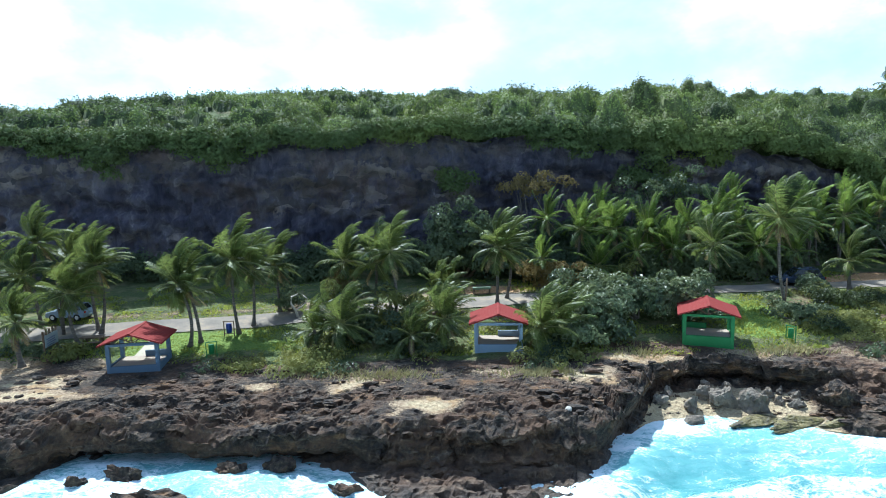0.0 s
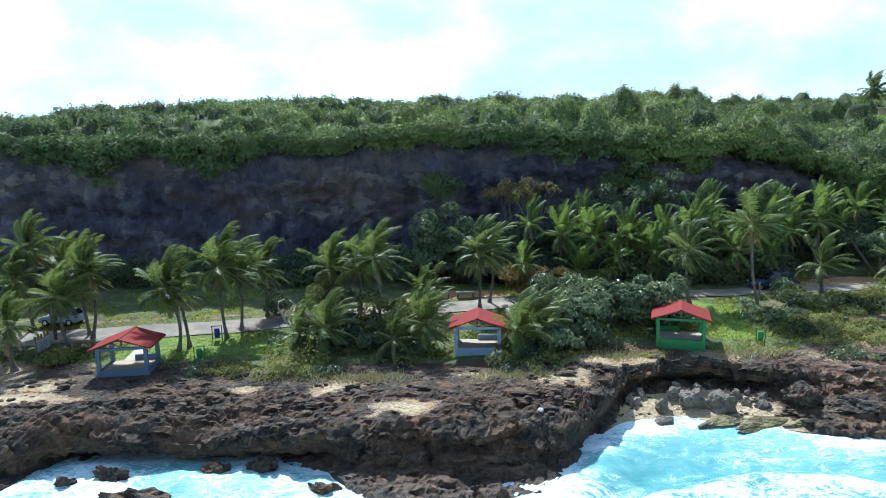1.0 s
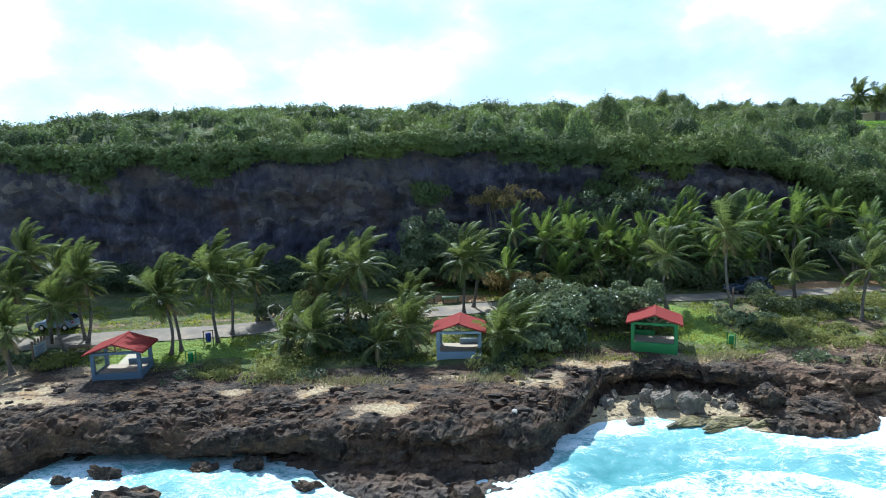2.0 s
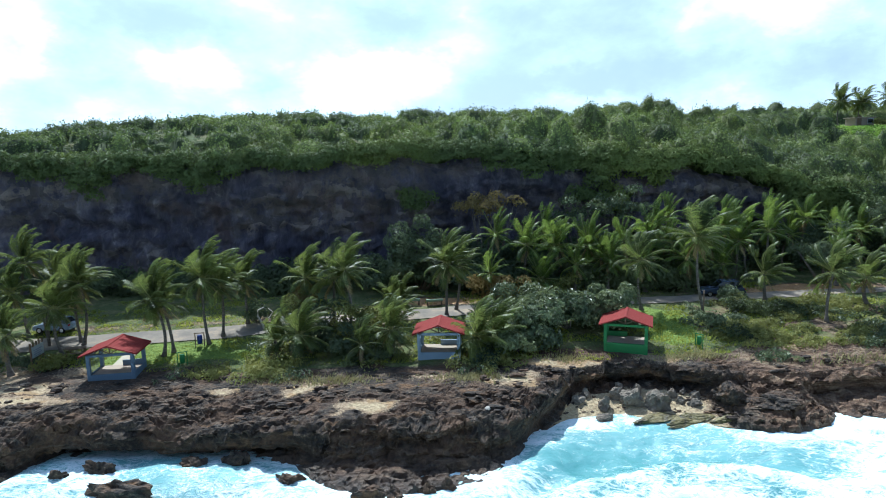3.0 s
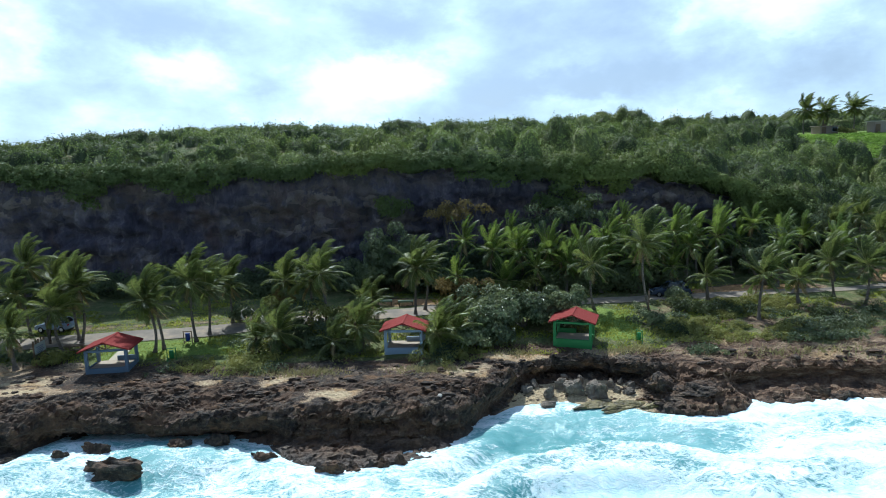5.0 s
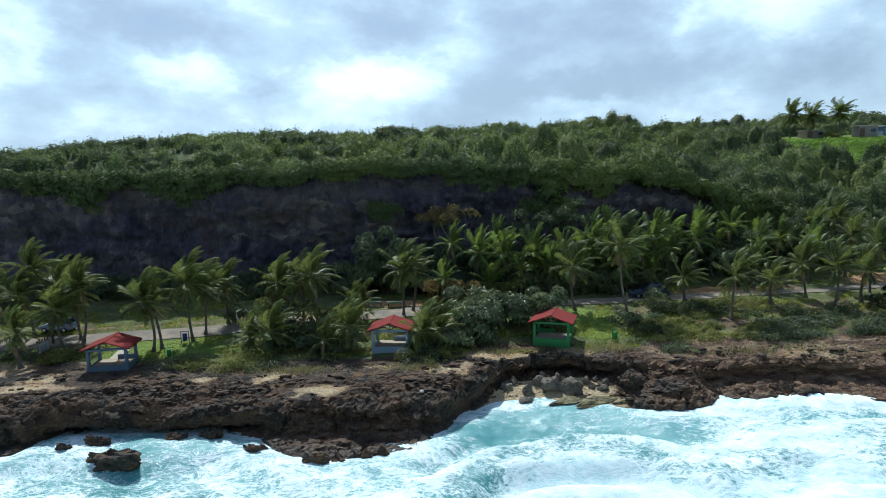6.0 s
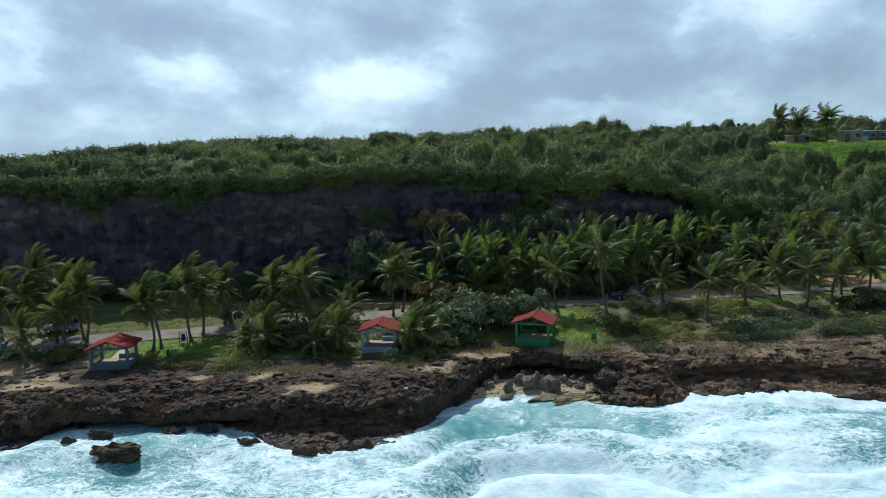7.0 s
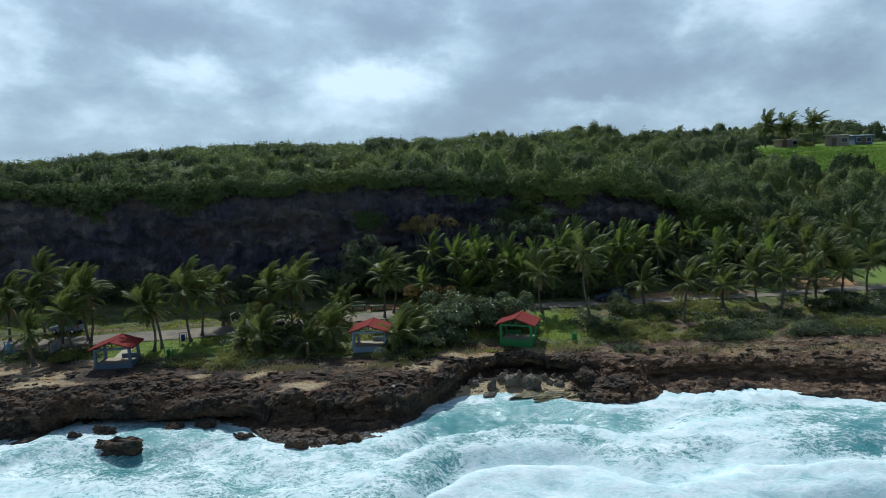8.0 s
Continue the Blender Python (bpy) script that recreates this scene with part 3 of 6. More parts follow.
    beach = smooth(X, 10.8, 12.5) * (1 - smooth(WX, 23.0, 25.0)) * (d < -0.3) * (Z < 1.35)
    bare = smooth(d, 2.2, 5.5)
    grass_line = 41.6 + 2.2 * (fbm(X * 0.22, Y * 0.22, 3, 11) - 0.5) * 2
    grass_line = grass_line + 1.2 * np.exp(-((X + 19) / 7) ** 2) + 2.6 * smooth(X, 6, 10) * (1 - smooth(X, 20, 24)) + 2.2 * (1 - smooth(X, -27, -24)) + 1.7 * smooth(X, 27, 30)
    grass = smooth(Y, grass_line - 1.0, grass_line + 1.6) * upland * (0.58 + 0.26 * smooth(fbm(X * 0.3, Y * 0.35, 3, 17), 0.35, 0.55))
    grass = grass * (1 - 0.8 * np.exp(-(((X - 16.5) / 6.5) ** 2 + ((Y - 42.6) / 2.4) ** 2) ** 1.5))
    kept = np.maximum(smooth(WX, 21.5, 22.5) * (1 - smooth(WX, 27, 28.5)) * smooth(WY, 44.5, 45.5) * (1 - smooth(WY, 53, 54)), smooth(WX, -27, -25) * (1 - smooth(WX, -13, -9)) * smooth(WY, 44.2, 45.4) * (1 - smooth(WY, 49, 50)) * 0.8)
    kept = np.maximum(kept, smooth(X, 65, 68) * (1 - smooth(X, 84, 88)) * smooth(Y, 60.5, 62) * (1 - smooth(Y, 69, 72)))
    kept = np.maximum(kept, smooth(X, 72, 76) * smooth(Y, 97, 101) * (Y < 140))
    grass = grass * (1 - 0.5 * smooth(X, 27, 30) * (1 - smooth(Y, 52, 55)) * smooth(fbm(X * 0.4, Y * 0.5, 3, 20), 0.36, 0.56))
    grass = grass + (1 - grass) * kept * upland
    ry = road_y(X)
    strip = np.exp(-((Y - ry - 2.9) / 1.5) ** 2) * (X < 12) * smooth(fbm(X * 0.3, Y * 0.6, 3, 18), 0.36, 0.6)
    RX, RY = X + 2.4 * (fbm(X * 0.3, Y * 0.3, 3, 131) - 0.5), Y + 2.4 * (fbm(X * 0.3, Y * 0.3, 3, 133) - 0.5)
    red = sum(a * np.exp(-(((RX - cx) / rx) ** 2 + ((RY - cy) / ry) ** 2) ** 1.6) for cx, cy, rx, ry, a in ((65.2, 63.4, 4.0, 3.0, 1.2), (63.6, 60.9, 3.4, 1.2, 1.0), (44.6, 59.6, 4.2, 1.9, 1.2), (40.0, 58.8, 4.0, 1.6, 0.8), (48.5, 60.2, 5.0, 1.4, 0.7), (3.5, 58.5, 5.0, 1.5, 1.0)))
    sand = np.maximum.reduce([sand, beach * 0.95, bare * (1 - grass) * 0.36 * smooth(fbm(X * .5, Y * .7, 4, 5, 0.6), 0.40, 0.58) * upland, np.clip(strip * (0.55 + 0.4 * smooth(X, -11, -5)) + red, 0, 0.8)])
    grass = grass * (1 - np.clip(red * 1.4, 0, 0.95)) * (1 - 0.55 * strip)
    hill_side = smooth(Y, cliff_y(X) - 3, cliff_y(X))
    cover[..., 0] = np.clip(grass, 0, 1)
    cover[..., 1] = np.clip(sand * (1 - hill_side), 0, 1)
    cover[..., 2] = np.clip(smooth(0.55 - Z, 0, 0.6) * (1 - smooth(Y, 42, 44)) * (1 - 0.92 * beach), 0, 1)
    # crags: broken ledges, ridges and pits on the bare rock, level in the sand
    t1 = fbm(WX * 0.20, WY * 0.85, 4, 21, 0.55) * 7
    ledge = (np.floor(t1) + smooth(t1 - np.floor(t1), 0.5, 0.95)) / 7
    ridged = 1 - np.abs(2 * fbm(X * 0.5, Y * 1.4, 5, 23, 0.62) - 1) * 2.2
    lumps = fbm(X * 1.3, Y * 2.4, 4, 31, 0.65) - 0.5
    pits = smooth(fbm(X * 1.3, Y * 1.9, 3, 37, 0.6), 0.56, 0.72)
    sand = np.maximum(sand, 0.48 * smooth(X, 25, 29) * smooth(d, 1.0, 3.0) * smooth(fbm(X * 0.35, Y * 0.8, 4, 19, 0.6), 0.38, 0.55) * upland * (1 - hill_side))
    cover[..., 1] = np.maximum(cover[..., 1], sand * (1 - hill_side))
    level = np.maximum(0.6 * smooth(X, 25, 29), 0.8 * smooth(X, 12, 14) * (1 - smooth(X, 24, 26)) * smooth(d, 0.8, 2.0))
    rough = ROUGH * (1 - 0.92 * np.clip(sand * 1.6, 0, 1)) * near * (1 - level * upland) * (1 - 0.32 * upland)
    Z = Z + rough * (2.1 * (ledge - 0.5) + 0.22 * (ridged - 0.45) + 0.36 * lumps - 0.40 * pits)
    face = (d < 0.2) & (Z > -0.5)
    Y = Y + np.where(face, rough * (1.3 * (fbm(X * 0.8, Z * 1.3 + 5, 4, 51, 0.6) - 0.5) + 0.5 * (vnoise(X * 2.3, Z * 3.0, 61) - 0.5) + 1.1 * (np.floor(5 * fbm(X * 0.22, Z * 1.5, 3, 63, 0.6)) / 5 - 0.4)), 0)
    X = X + np.where(face, rough * 0.8 * (fbm(X * 1.1 + 9, Z * 1.4, 3, 71) - 0.5), 0)
    verts = np.stack([X, Y, Z], -1).reshape(-1, 3)
    gq = grid_quads(*X.shape)
    me = array_mesh("ground", verts, gq)
    me.polygons.foreach_set("use_smooth", ROUGH.ravel()[gq[:, 0]] < 0.35)
    clay = me.attributes.new("clay", "FLOAT", "POINT")
    clay.data.foreach_set("value", np.clip(red, 0, 1).reshape(-1).astype(np.float32))
    col = me.color_attributes.new("cover", "FLOAT_COLOR", "POINT")
    cover[..., 3] = np.clip(smooth(X, 24, 30) * (0.9 - 0.25 * smooth(d, 2, 6)) + 0.35 * np.exp(-((X - 1) / 7) ** 2) * (Z < 1.2), 0, 1)
    col.data.foreach_set("color", cover.reshape(-1).astype(np.float32))
    ob = part("ground", me, GROUND)
    return tagged(ob, "craggy limestone shore with sand patches, dry soil and lawn", "ground", kind="structure")


make_ground()


def make_sea():
    xs = np.concatenate([[-3000, -800, -300, -150, -90, -60], np.arange(-48, 70, 0.3), [75, 85, 100, 140, 300, 800, 3000]])
    ys = np.concatenate([[-3000, -800, -300, -150, -80, -50, -35], np.arange(-25, 39.5, 0.3), [45, 50]])
    X, Y = np.meshgrid(xs, ys)
    foot = shore(X, 1)
    off = foot - Y                                   # metres out from the shore
    bend = 3.0 * (fbm(X * 0.06, Y * 0.06, 3, 81) - 0.5)
    phase = (off * 0.62 + X * 0.05 + bend * 2.4 + 2.2)
    swell = np.sin(phase) + 0.35 * np.sin(2 * phase + 0.9)
    amp = (0.42 + 0.75 * smooth(off, 9, 19)) * smooth(off, -1, 7) * (0.5 + fbm(X * 0.09, Y * 0.05, 2, 91))
    chop = 0.5 * (fbm(X * 0.45, Y * 0.6, 4, 95, 0.6) - 0.5) + 0.16 * (fbm(X * 2, Y * 2, 2, 99) - 0.5)
    inside = (np.abs(X) < 80) & (Y > -30)
    Z = 0.02 + np.where(inside, amp * swell + chop * (0.35 + 0.65 * smooth(off, 0, 5)), 0)
    Z = Z + 0.22 * np.exp(-((off - 2.2) / 2.2) ** 2) * (1 - smooth(X, 4, 9)) * (0.4 + 1.2 * fbm(X * 0.5, Y * 0.7, 3, 97)) * inside
    surge = np.exp(-(((X - 41) / 4.2) ** 2 + ((off - 1.2) / 2.2) ** 2)) + 0.4 * np.exp(-(((X - 34) / 3.5) ** 2 + ((off - 1.5) / 1.8) ** 2)) + 0.35 * np.exp(-(((X - 26.5) / 1.3) ** 2 + ((off - 0.6) / 1.2) ** 2))
    Z = Z + surge * (0.75 + 0.9 * (fbm(X * 0.9, Y * 0.5, 4, 117, 0.65) - 0.5) + 0.5 * (vnoise(X * 2.6, Y * 1.3, 119) - 0.5))
    crest = smooth(swell, 0.35, 1.1) * (0.35 + 0.65 * smooth(fbm(X * 0.08, Y * 0.05, 2, 105), 0.4, 0.6))
    patch = fbm(X * 0.10, Y * 0.13, 3, 111)
    foam = 0.23 + 0.26 * np.exp(-np.maximum(off, 0) / 2.4) + 0.12 * (1 - smooth(X, 2, 9)) + 0.05 * smooth(X, 26, 34) - 0.20 * smooth(X, 8, 12) * smooth(off, 1.0, 3.0) * (1 - smooth(off, 10, 14)) + (0.34 + 0.22 * smooth(off, 10, 16)) * crest + 1.3 * (patch - 0.45) + 0.34 * smooth(off, 9.5, 14) + 0.28 * smooth(off, 16, 22) + 0.28 * smooth(off, 9, 14) * smooth(X, 12, 24) + 0.22 * smooth(X, 14, 28) * smooth(off, 4, 9) + 0.25 * np.exp(-(((X - 14) / 4.5) ** 2 + (off / 1.6) ** 2))
    foam = foam + 0.26 * smooth(X, 24, 30) * (1 - smooth(off, 8, 13)) + 0.3 * surge
    foam = foam * (1 - 0.8 * smooth(off, 45, 90))
    me = array_mesh("sea", np.stack([X, Y, Z], -1).reshape(-1, 3), grid_quads(*X.shape))
    a = me.attributes.new("foam", "FLOAT", "POINT")
    a.data.foreach_set("value", np.clip(foam, 0, 1.2 - 0.6 * (1 - smooth(X, 3, 10)) * (1 - smooth(off, 7, 11))).reshape(-1).astype(np.float32))
    b = me.attributes.new("shoal", "FLOAT", "POINT")
    b.data.foreach_set("value", np.exp(-np.maximum(off, 0) / 11.0).reshape(-1).astype(np.float32))
    return tagged(part("sea", me, SEA), "turquoise sea churned white with surf", "sea", kind="structure")


make_sea()


def make_road():
    line = []
    for (x0, y0), (x1, y1) in zip(ROAD_LINE, ROAD_LINE[1:]):
        n_ = max(2, int(abs(x1 - x0) / 1.0))
        line += [(x0 + (x1 - x0) * i / n_, y0 + (y1 - y0) * i / n_) for i in range(n_)]
    line = np.array(line)
    kern = np.ones(7) / 7
    line[3:-3, 1] = np.convolve(line[:, 1], kern, "valid")
    half = np.linspace(-1.9, 1.1, 7)
    X = line[:, 0][:, None] + half[None, :] * -0.07
    Y = line[:, 1][:, None] + half[None, :] * np.interp(line[:, 0], [10, 24, 40, 50], [1.0, 0.8, 0.75, 0.55])[:, None]
    wob = 0.25 * (fbm(X * 0.5, Y * 0.1, 3, 121) - 0.5) * ((half < -1.7) | (half > 0.9))
    Y = Y + wob
    Z = ground_z(X, Y) + 0.07
    me = array_mesh("road", np.stack([X, Y, Z], -1).reshape(-1, 3), grid_quads(*X.shape))
    return tagged(part("road", me, ROAD), "narrow worn grey asphalt coast road", "road", kind="structure")


make_road()


def make_cliff():
    xs = np.concatenate([np.arange(-130, -60, 1.0), np.arange(-60, 66, 0.4)])
    vs = np.linspace(0, 1, 46)
    X, V = np.meshgrid(xs, vs)
    V = V ** 0.9
    lo, hi = 3.8, hill_z(xs, cliff_y(xs) + 1.8) - 0.5 - 0.8 * smooth(xs, -12, 8)
    Z = lo + (hi - lo) * V
    cols = fbm(X * 0.22, Z * 0.03, 4, 131, 0.6) - 0.5
    ledges = fbm(X * 0.12, Z * 0.5, 4, 141, 0.6) - 0.5
    bulge = 1.6 * np.sin(V * 3.1) + 1.4 * smooth(V, 0.8, 1.0)
    calm = 1 - 0.8 * smooth(V, 0.72, 0.96)
    blocks = np.floor(6 * fbm(X * 0.3, Z * 0.42, 3, 155, 0.6)) / 6
    Y = cliff_y(X) + 0.2 + bulge - calm * (4.5 * cols + 2.6 * ledges + 2.4 * (fbm(X * 0.9, Z * 0.8, 4, 151, 0.6) - 0.5) + 2.2 * (blocks - 0.5))
    Y = Y + smooth(V, 0.93, 1.0) * 1.0
    me = array_mesh("cliff", np.stack([X, Y, Z], -1).reshape(-1, 3), grid_quads(*X.shape))
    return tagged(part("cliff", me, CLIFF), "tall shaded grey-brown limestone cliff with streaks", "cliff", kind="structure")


make_cliff()

# ---- foliage ----


def leaf_cloud(rng, centres, radii, counts, size, droop=0.0, up=0.25, flat_top=0.6, jitter=0.5):
    """Quads of leaves on the shells of many uneven crowns. centres (n,3), radii (n,3), counts: leaves a crown."""
    idx = np.repeat(np.arange(len(centres)), counts)
    n_ = len(idx)
    d = rng.normal(size=(n_, 3))
    d[:, 2] = np.abs(d[:, 2]) * flat_top + rng.normal(size=n_) * 0.25
    d /= np.linalg.norm(d, axis=1, keepdims=True)
    lump = 0.72 + 0.42 * vnoise(d[:, 0] * 2.4 + idx * 3.1, d[:, 1] * 2.4 + d[:, 2] * 2.0, 5)
    r = lump * (0.72 + 0.36 * rng.rand(n_) ** 0.5)
    pos = centres[idx] + d * radii[idx] * r[:, None]
    nrm = d + rng.normal(size=(n_, 3)) * jitter + np.array([0, 0, up])
    nrm /= np.linalg.norm(nrm, axis=1, keepdims=True)
    side = np.cross(nrm, rng.normal(size=(n_, 3)))
    side /= np.linalg.norm(side, axis=1, keepdims=True)
    fwd = np.cross(nrm, side)
    s = size * (0.6 + 0.8 * rng.rand(n_))[:, None]
    a = pos - fwd * s * 0.55
    b = pos + side * s * 0.32 + nrm * s * 0.08
    c = pos + fwd * s * 0.6 - np.array([0, 0, droop]) * s
    e = pos - side * s * 0.32 + nrm * s * 0.08
    return np.stack([a, b, c, e], 1).reshape(-1, 3)


def cloud_mesh(name, verts):
    return array_mesh(name, verts, np.arange(len(verts)).reshape(-1, 4), False)


def leaves_on(rng, pos, nrm, size, jitter=0.45):
    """Leaf quads at given places, roughly facing along nrm."""
    n_ = len(pos)
    nrm = nrm + rng.normal(size=(n_, 3)) * jitter
    nrm /= np.linalg.norm(nrm, axis=1, keepdims=True)
    side = np.cross(nrm, rng.normal(size=(n_, 3)))
    side /= np.linalg.norm(side, axis=1, keepdims=True)
    fwd = np.cross(nrm, side)
    s_ = size * (0.55 + 0.9 * rng.rand(n_))[:, None]
    return np.stack([pos - fwd * s_ * 0.55, pos + side * s_ * 0.36 + nrm * s_ * 0.1, pos + fwd * s_ * 0.6, pos - side * s_ * 0.36 + nrm * s_ * 0.1], 1).reshape(-1, 3)


def make_hill_scrub():
    """A canopy of rounded crowns of many sizes over the hill, clad in leaves."""
    rng = np.random.RandomState(3)
    g = 0.45
    xs, ys = np.arange(-104, 130, g), np.arange(64, 178, g)
    X, Y = np.meshgrid(xs, ys)
    WX, WY = X + 4.0 * (fbm(X * 0.45, Y * 0.45, 4, 157, 0.65) - 0.5), Y + 4.0 * (fbm(X * 0.45 + 40, Y * 0.45, 4, 159, 0.65) - 0.5)
    base = ground_z(X, Y)
    lift = np.full(X.shape, -0.5)
    m_ = 11000
    cx, cy_ = rng.uniform(-104, 130, m_), rng.uniform(64, 178, m_)
    keep = rng.rand(m_) < 1 - 0.5 * smooth(cx, -14, 16)
    cx, cy_ = cx[keep], cy_[keep]
    m_ = len(cx)
    big = fbm(cx * 0.09, cy_ * 0.09, 3, 161)
    woody = smooth(cx, -12, 22)                      # wind-clipped scrub gives way to real trees
    rr = (0.8 + 1.6 * rng.rand(m_) ** 2.2) * (0.5 + 0.75 * big) * (0.66 + 0.54 * woody)
    hh = rr * rng.uniform(0.65, 1.2, m_) * (0.95 + 0.65 * woody) + 0.5 * rng.rand(m_)
    tall = (rng.rand(m_) < 0.012 + 0.012 * woody)
    rr, hh = np.where(tall, rng.uniform(1.2, 2.2, m_), rr), np.where(tall, rng.uniform(1.6, 2.6, m_) * (0.75 + 0.4 * woody), hh)
    # crowns paler toward the ridge: grazing sun and haze put into the tint
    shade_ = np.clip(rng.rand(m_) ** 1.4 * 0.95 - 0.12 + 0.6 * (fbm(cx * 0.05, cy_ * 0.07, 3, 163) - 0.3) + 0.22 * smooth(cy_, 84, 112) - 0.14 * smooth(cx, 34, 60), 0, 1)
    # gaps between crowns keep tint 0, the shade there put into the colour
    tint = np.full(X.shape, 0.0)
    for x, y, r, h, sh in zip(cx, cy_, rr, hh, shade_):
        i0, i1 = int((x - r - 1.3 - xs[0]) / g), int((x + r + 1.3 - xs[0]) / g) + 2
        j0, j1 = int((y - r - 1.3 - ys[0]) / g), int((y + r + 1.3 - ys[0]) / g) + 2
        i0, j0 = max(i0, 0), max(j0, 0)
        q = 1 - ((WX[j0:j1, i0:i1] - x) ** 2 + 1.25 * (WY[j0:j1, i0:i1] - y) ** 2) / r ** 2
        up = h * np.clip(q, 0, 1) ** 0.5 - 0.5 * (q <= 0)
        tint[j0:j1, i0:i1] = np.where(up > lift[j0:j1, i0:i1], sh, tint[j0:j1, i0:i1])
        lift[j0:j1, i0:i1] = np.maximum(lift[j0:j1, i0:i1], up)
    lift += (1.2 + 1.3 * smooth(X, -12, 22)) * (fbm(X * 0.62, Y * 0.62, 4, 165, 0.65) - 0.5) * (lift > -0.5)
    rid = np.interp(X, RIDGE_X, RIDGE_Y)
    brow = cliff_y(X) - 0.3 + 3.0 * (fbm(X * 0.25, Y * 0, 3, 167) - 0.5)
    edge = smooth(Y, brow, brow + 3.0)
    lift = lift * (0.35 + 0.65 * edge) - 0.9 * (1 - smooth(Y, brow, brow + 1.0))
    back = (X > 72) & (Y > 122)
    lift = np.where(back, lift * smooth(Y, 133.5, 138) - 0.35 * (1 - smooth(Y, 133.5, 136)), lift)
    Z = base + lift
    meadow = (X > 81 + 5 * vnoise(X * .2, Y * .2, 8)) & (Y > 99 + 7 * vnoise(X * .15, Y * .1, 9)) & (Y < 134)
    on = (Y > brow) & (Y < rid + 14) & ~meadow
    # the brow itself stands on the cliff top, not on the flat before it
    Z = np.where(Y < cliff_y(X) + 6, np.maximum(Z, hill_z(X, np.maximum(Y, cliff_y(X) + 1.8)) + lift), Z)
    quads = grid_quads(*X.shape)
    ok = on.ravel()[quads].all(axis=1)
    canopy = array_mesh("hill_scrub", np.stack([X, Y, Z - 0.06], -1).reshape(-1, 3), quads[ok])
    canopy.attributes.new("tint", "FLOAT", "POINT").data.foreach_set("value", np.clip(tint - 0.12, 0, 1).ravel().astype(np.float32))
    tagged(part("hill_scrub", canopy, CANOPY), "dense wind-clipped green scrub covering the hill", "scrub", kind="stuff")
    dy, dx = np.gradient(Z, g)
    wgt = np.where(on & (Y < rid + 11), np.minimum(np.sqrt(1 + dx ** 2 + dy ** 2), 1.9), 0).ravel()
    near_w = np.interp(Y.ravel(), [70, 100, 150], [1.25, 1.0, 0.6])
    wgt = wgt * near_w
    n_ = 640000
    idx = np.searchsorted(np.cumsum(wgt) / wgt.sum(), rng.rand(n_))
    idx = np.clip(idx, 0, len(wgt) - 1)
    nrm = np.stack([-dx.ravel()[idx], -dy.ravel()[idx], np.ones(n_)], 1)
    nrm /= np.linalg.norm(nrm, axis=1, keepdims=True)
    ox, oy = rng.uniform(-.5, .5, n_) * g, rng.uniform(-.5, .5, n_) * g
    pos = np.stack([X.ravel()[idx] + ox, Y.ravel()[idx] + oy, Z.ravel()[idx] + np.clip(dx.ravel()[idx], -3, 3) * ox + np.clip(dy.ravel()[idx], -3, 3) * oy], 1)
    tuft = np.clip(fbm(pos[:, 0] * 1.5, pos[:, 1] * 1.5 + pos[:, 2], 3, 169, 0.6) - 0.42, 0, 1)[:, None]
    pos += nrm * (rng.uniform(-0.12, 0.2, (n_, 1)) + (1.0 + 1.6 * smooth(pos[:, :1], -12, 22)) * tuft * rng.rand(n_, 1)) + (rng.rand(n_, 1) < 0.08) * rng.rand(n_, 1) * np.array([0.1, 0, 0.7])
    v1 = leaves_on(rng, pos, nrm, 0.22, 0.55)
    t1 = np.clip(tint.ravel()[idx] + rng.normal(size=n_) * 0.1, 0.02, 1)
    # growth on the broken side of the cliff, hanging growth along its brow; shade put into their tint
    cx, cz = rng.uniform(-24, 66, 1500), rng.uniform(0, 1.05, 1500)
    dens = smooth(cx, -24, 2) * (fbm(cx * 0.13, cz * 2.2, 3, 171) - 0.25 + 0.5 * smooth(cx, 44, 58) + 0.25 * smooth(cz, 0.9, 1.04) + 0.12 * (1 - smooth(cz, 0.1, 0.35)))
    keep = dens > 0.48
    cx, cz = cx[keep], cz[keep]
    top = hill_z(cx, cliff_y(cx) + 1.8)
    c2 = np.stack([cx, cliff_y(cx) + 0.6 - 1.6 * (1 - cz), 5.0 + (top - 5.0) * cz], 1)
    r2 = rng.uniform(0.7, 1.6, (len(cx), 1)) * np.array([[1.1, 0.9, 1.0]])
    bx = rng.uniform(-100, 60, 1700)
    c3 = np.stack([bx, cliff_y(bx) + rng.uniform(-0.9, 1.2, 1700), hill_z(bx, cliff_y(bx) + 1.8) - 2.6 * np.maximum(fbm(bx * 0.2, bx * 0, 3, 173) - 0.35, 0) * rng.rand(1700) * 3.5 + rng.uniform(-0.9, 0.7, 1700)], 1)
    r3 = rng.uniform(0.4, 1.1, (1700, 1)) * np.array([[1.2, 0.8, 1.0]])
    cen, rad = np.vstack([c2, c3]), np.vstack([r2, r3])
    v2 = leaf_cloud(rng, cen, rad, np.clip((rad[:, 0] ** 2 * 110).astype(int), 60, 300), 0.28, jitter=0.4)
    me = cloud_mesh("scrub_leaves", np.vstack([v1, v2]))
    # low tint for the cliff growth: the shade of the face as leaf colour
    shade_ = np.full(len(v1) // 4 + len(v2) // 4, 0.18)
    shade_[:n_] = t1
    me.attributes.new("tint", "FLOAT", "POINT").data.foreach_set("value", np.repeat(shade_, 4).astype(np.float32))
    tagged(part("scrub_leaves", me, CROWNS), "small green and olive leaves of the hill scrub", "scrub", kind="stuff")


make_hill_scrub()


# ---- palms ----


WIND = Vector((1.0, 0.12, 0.06))


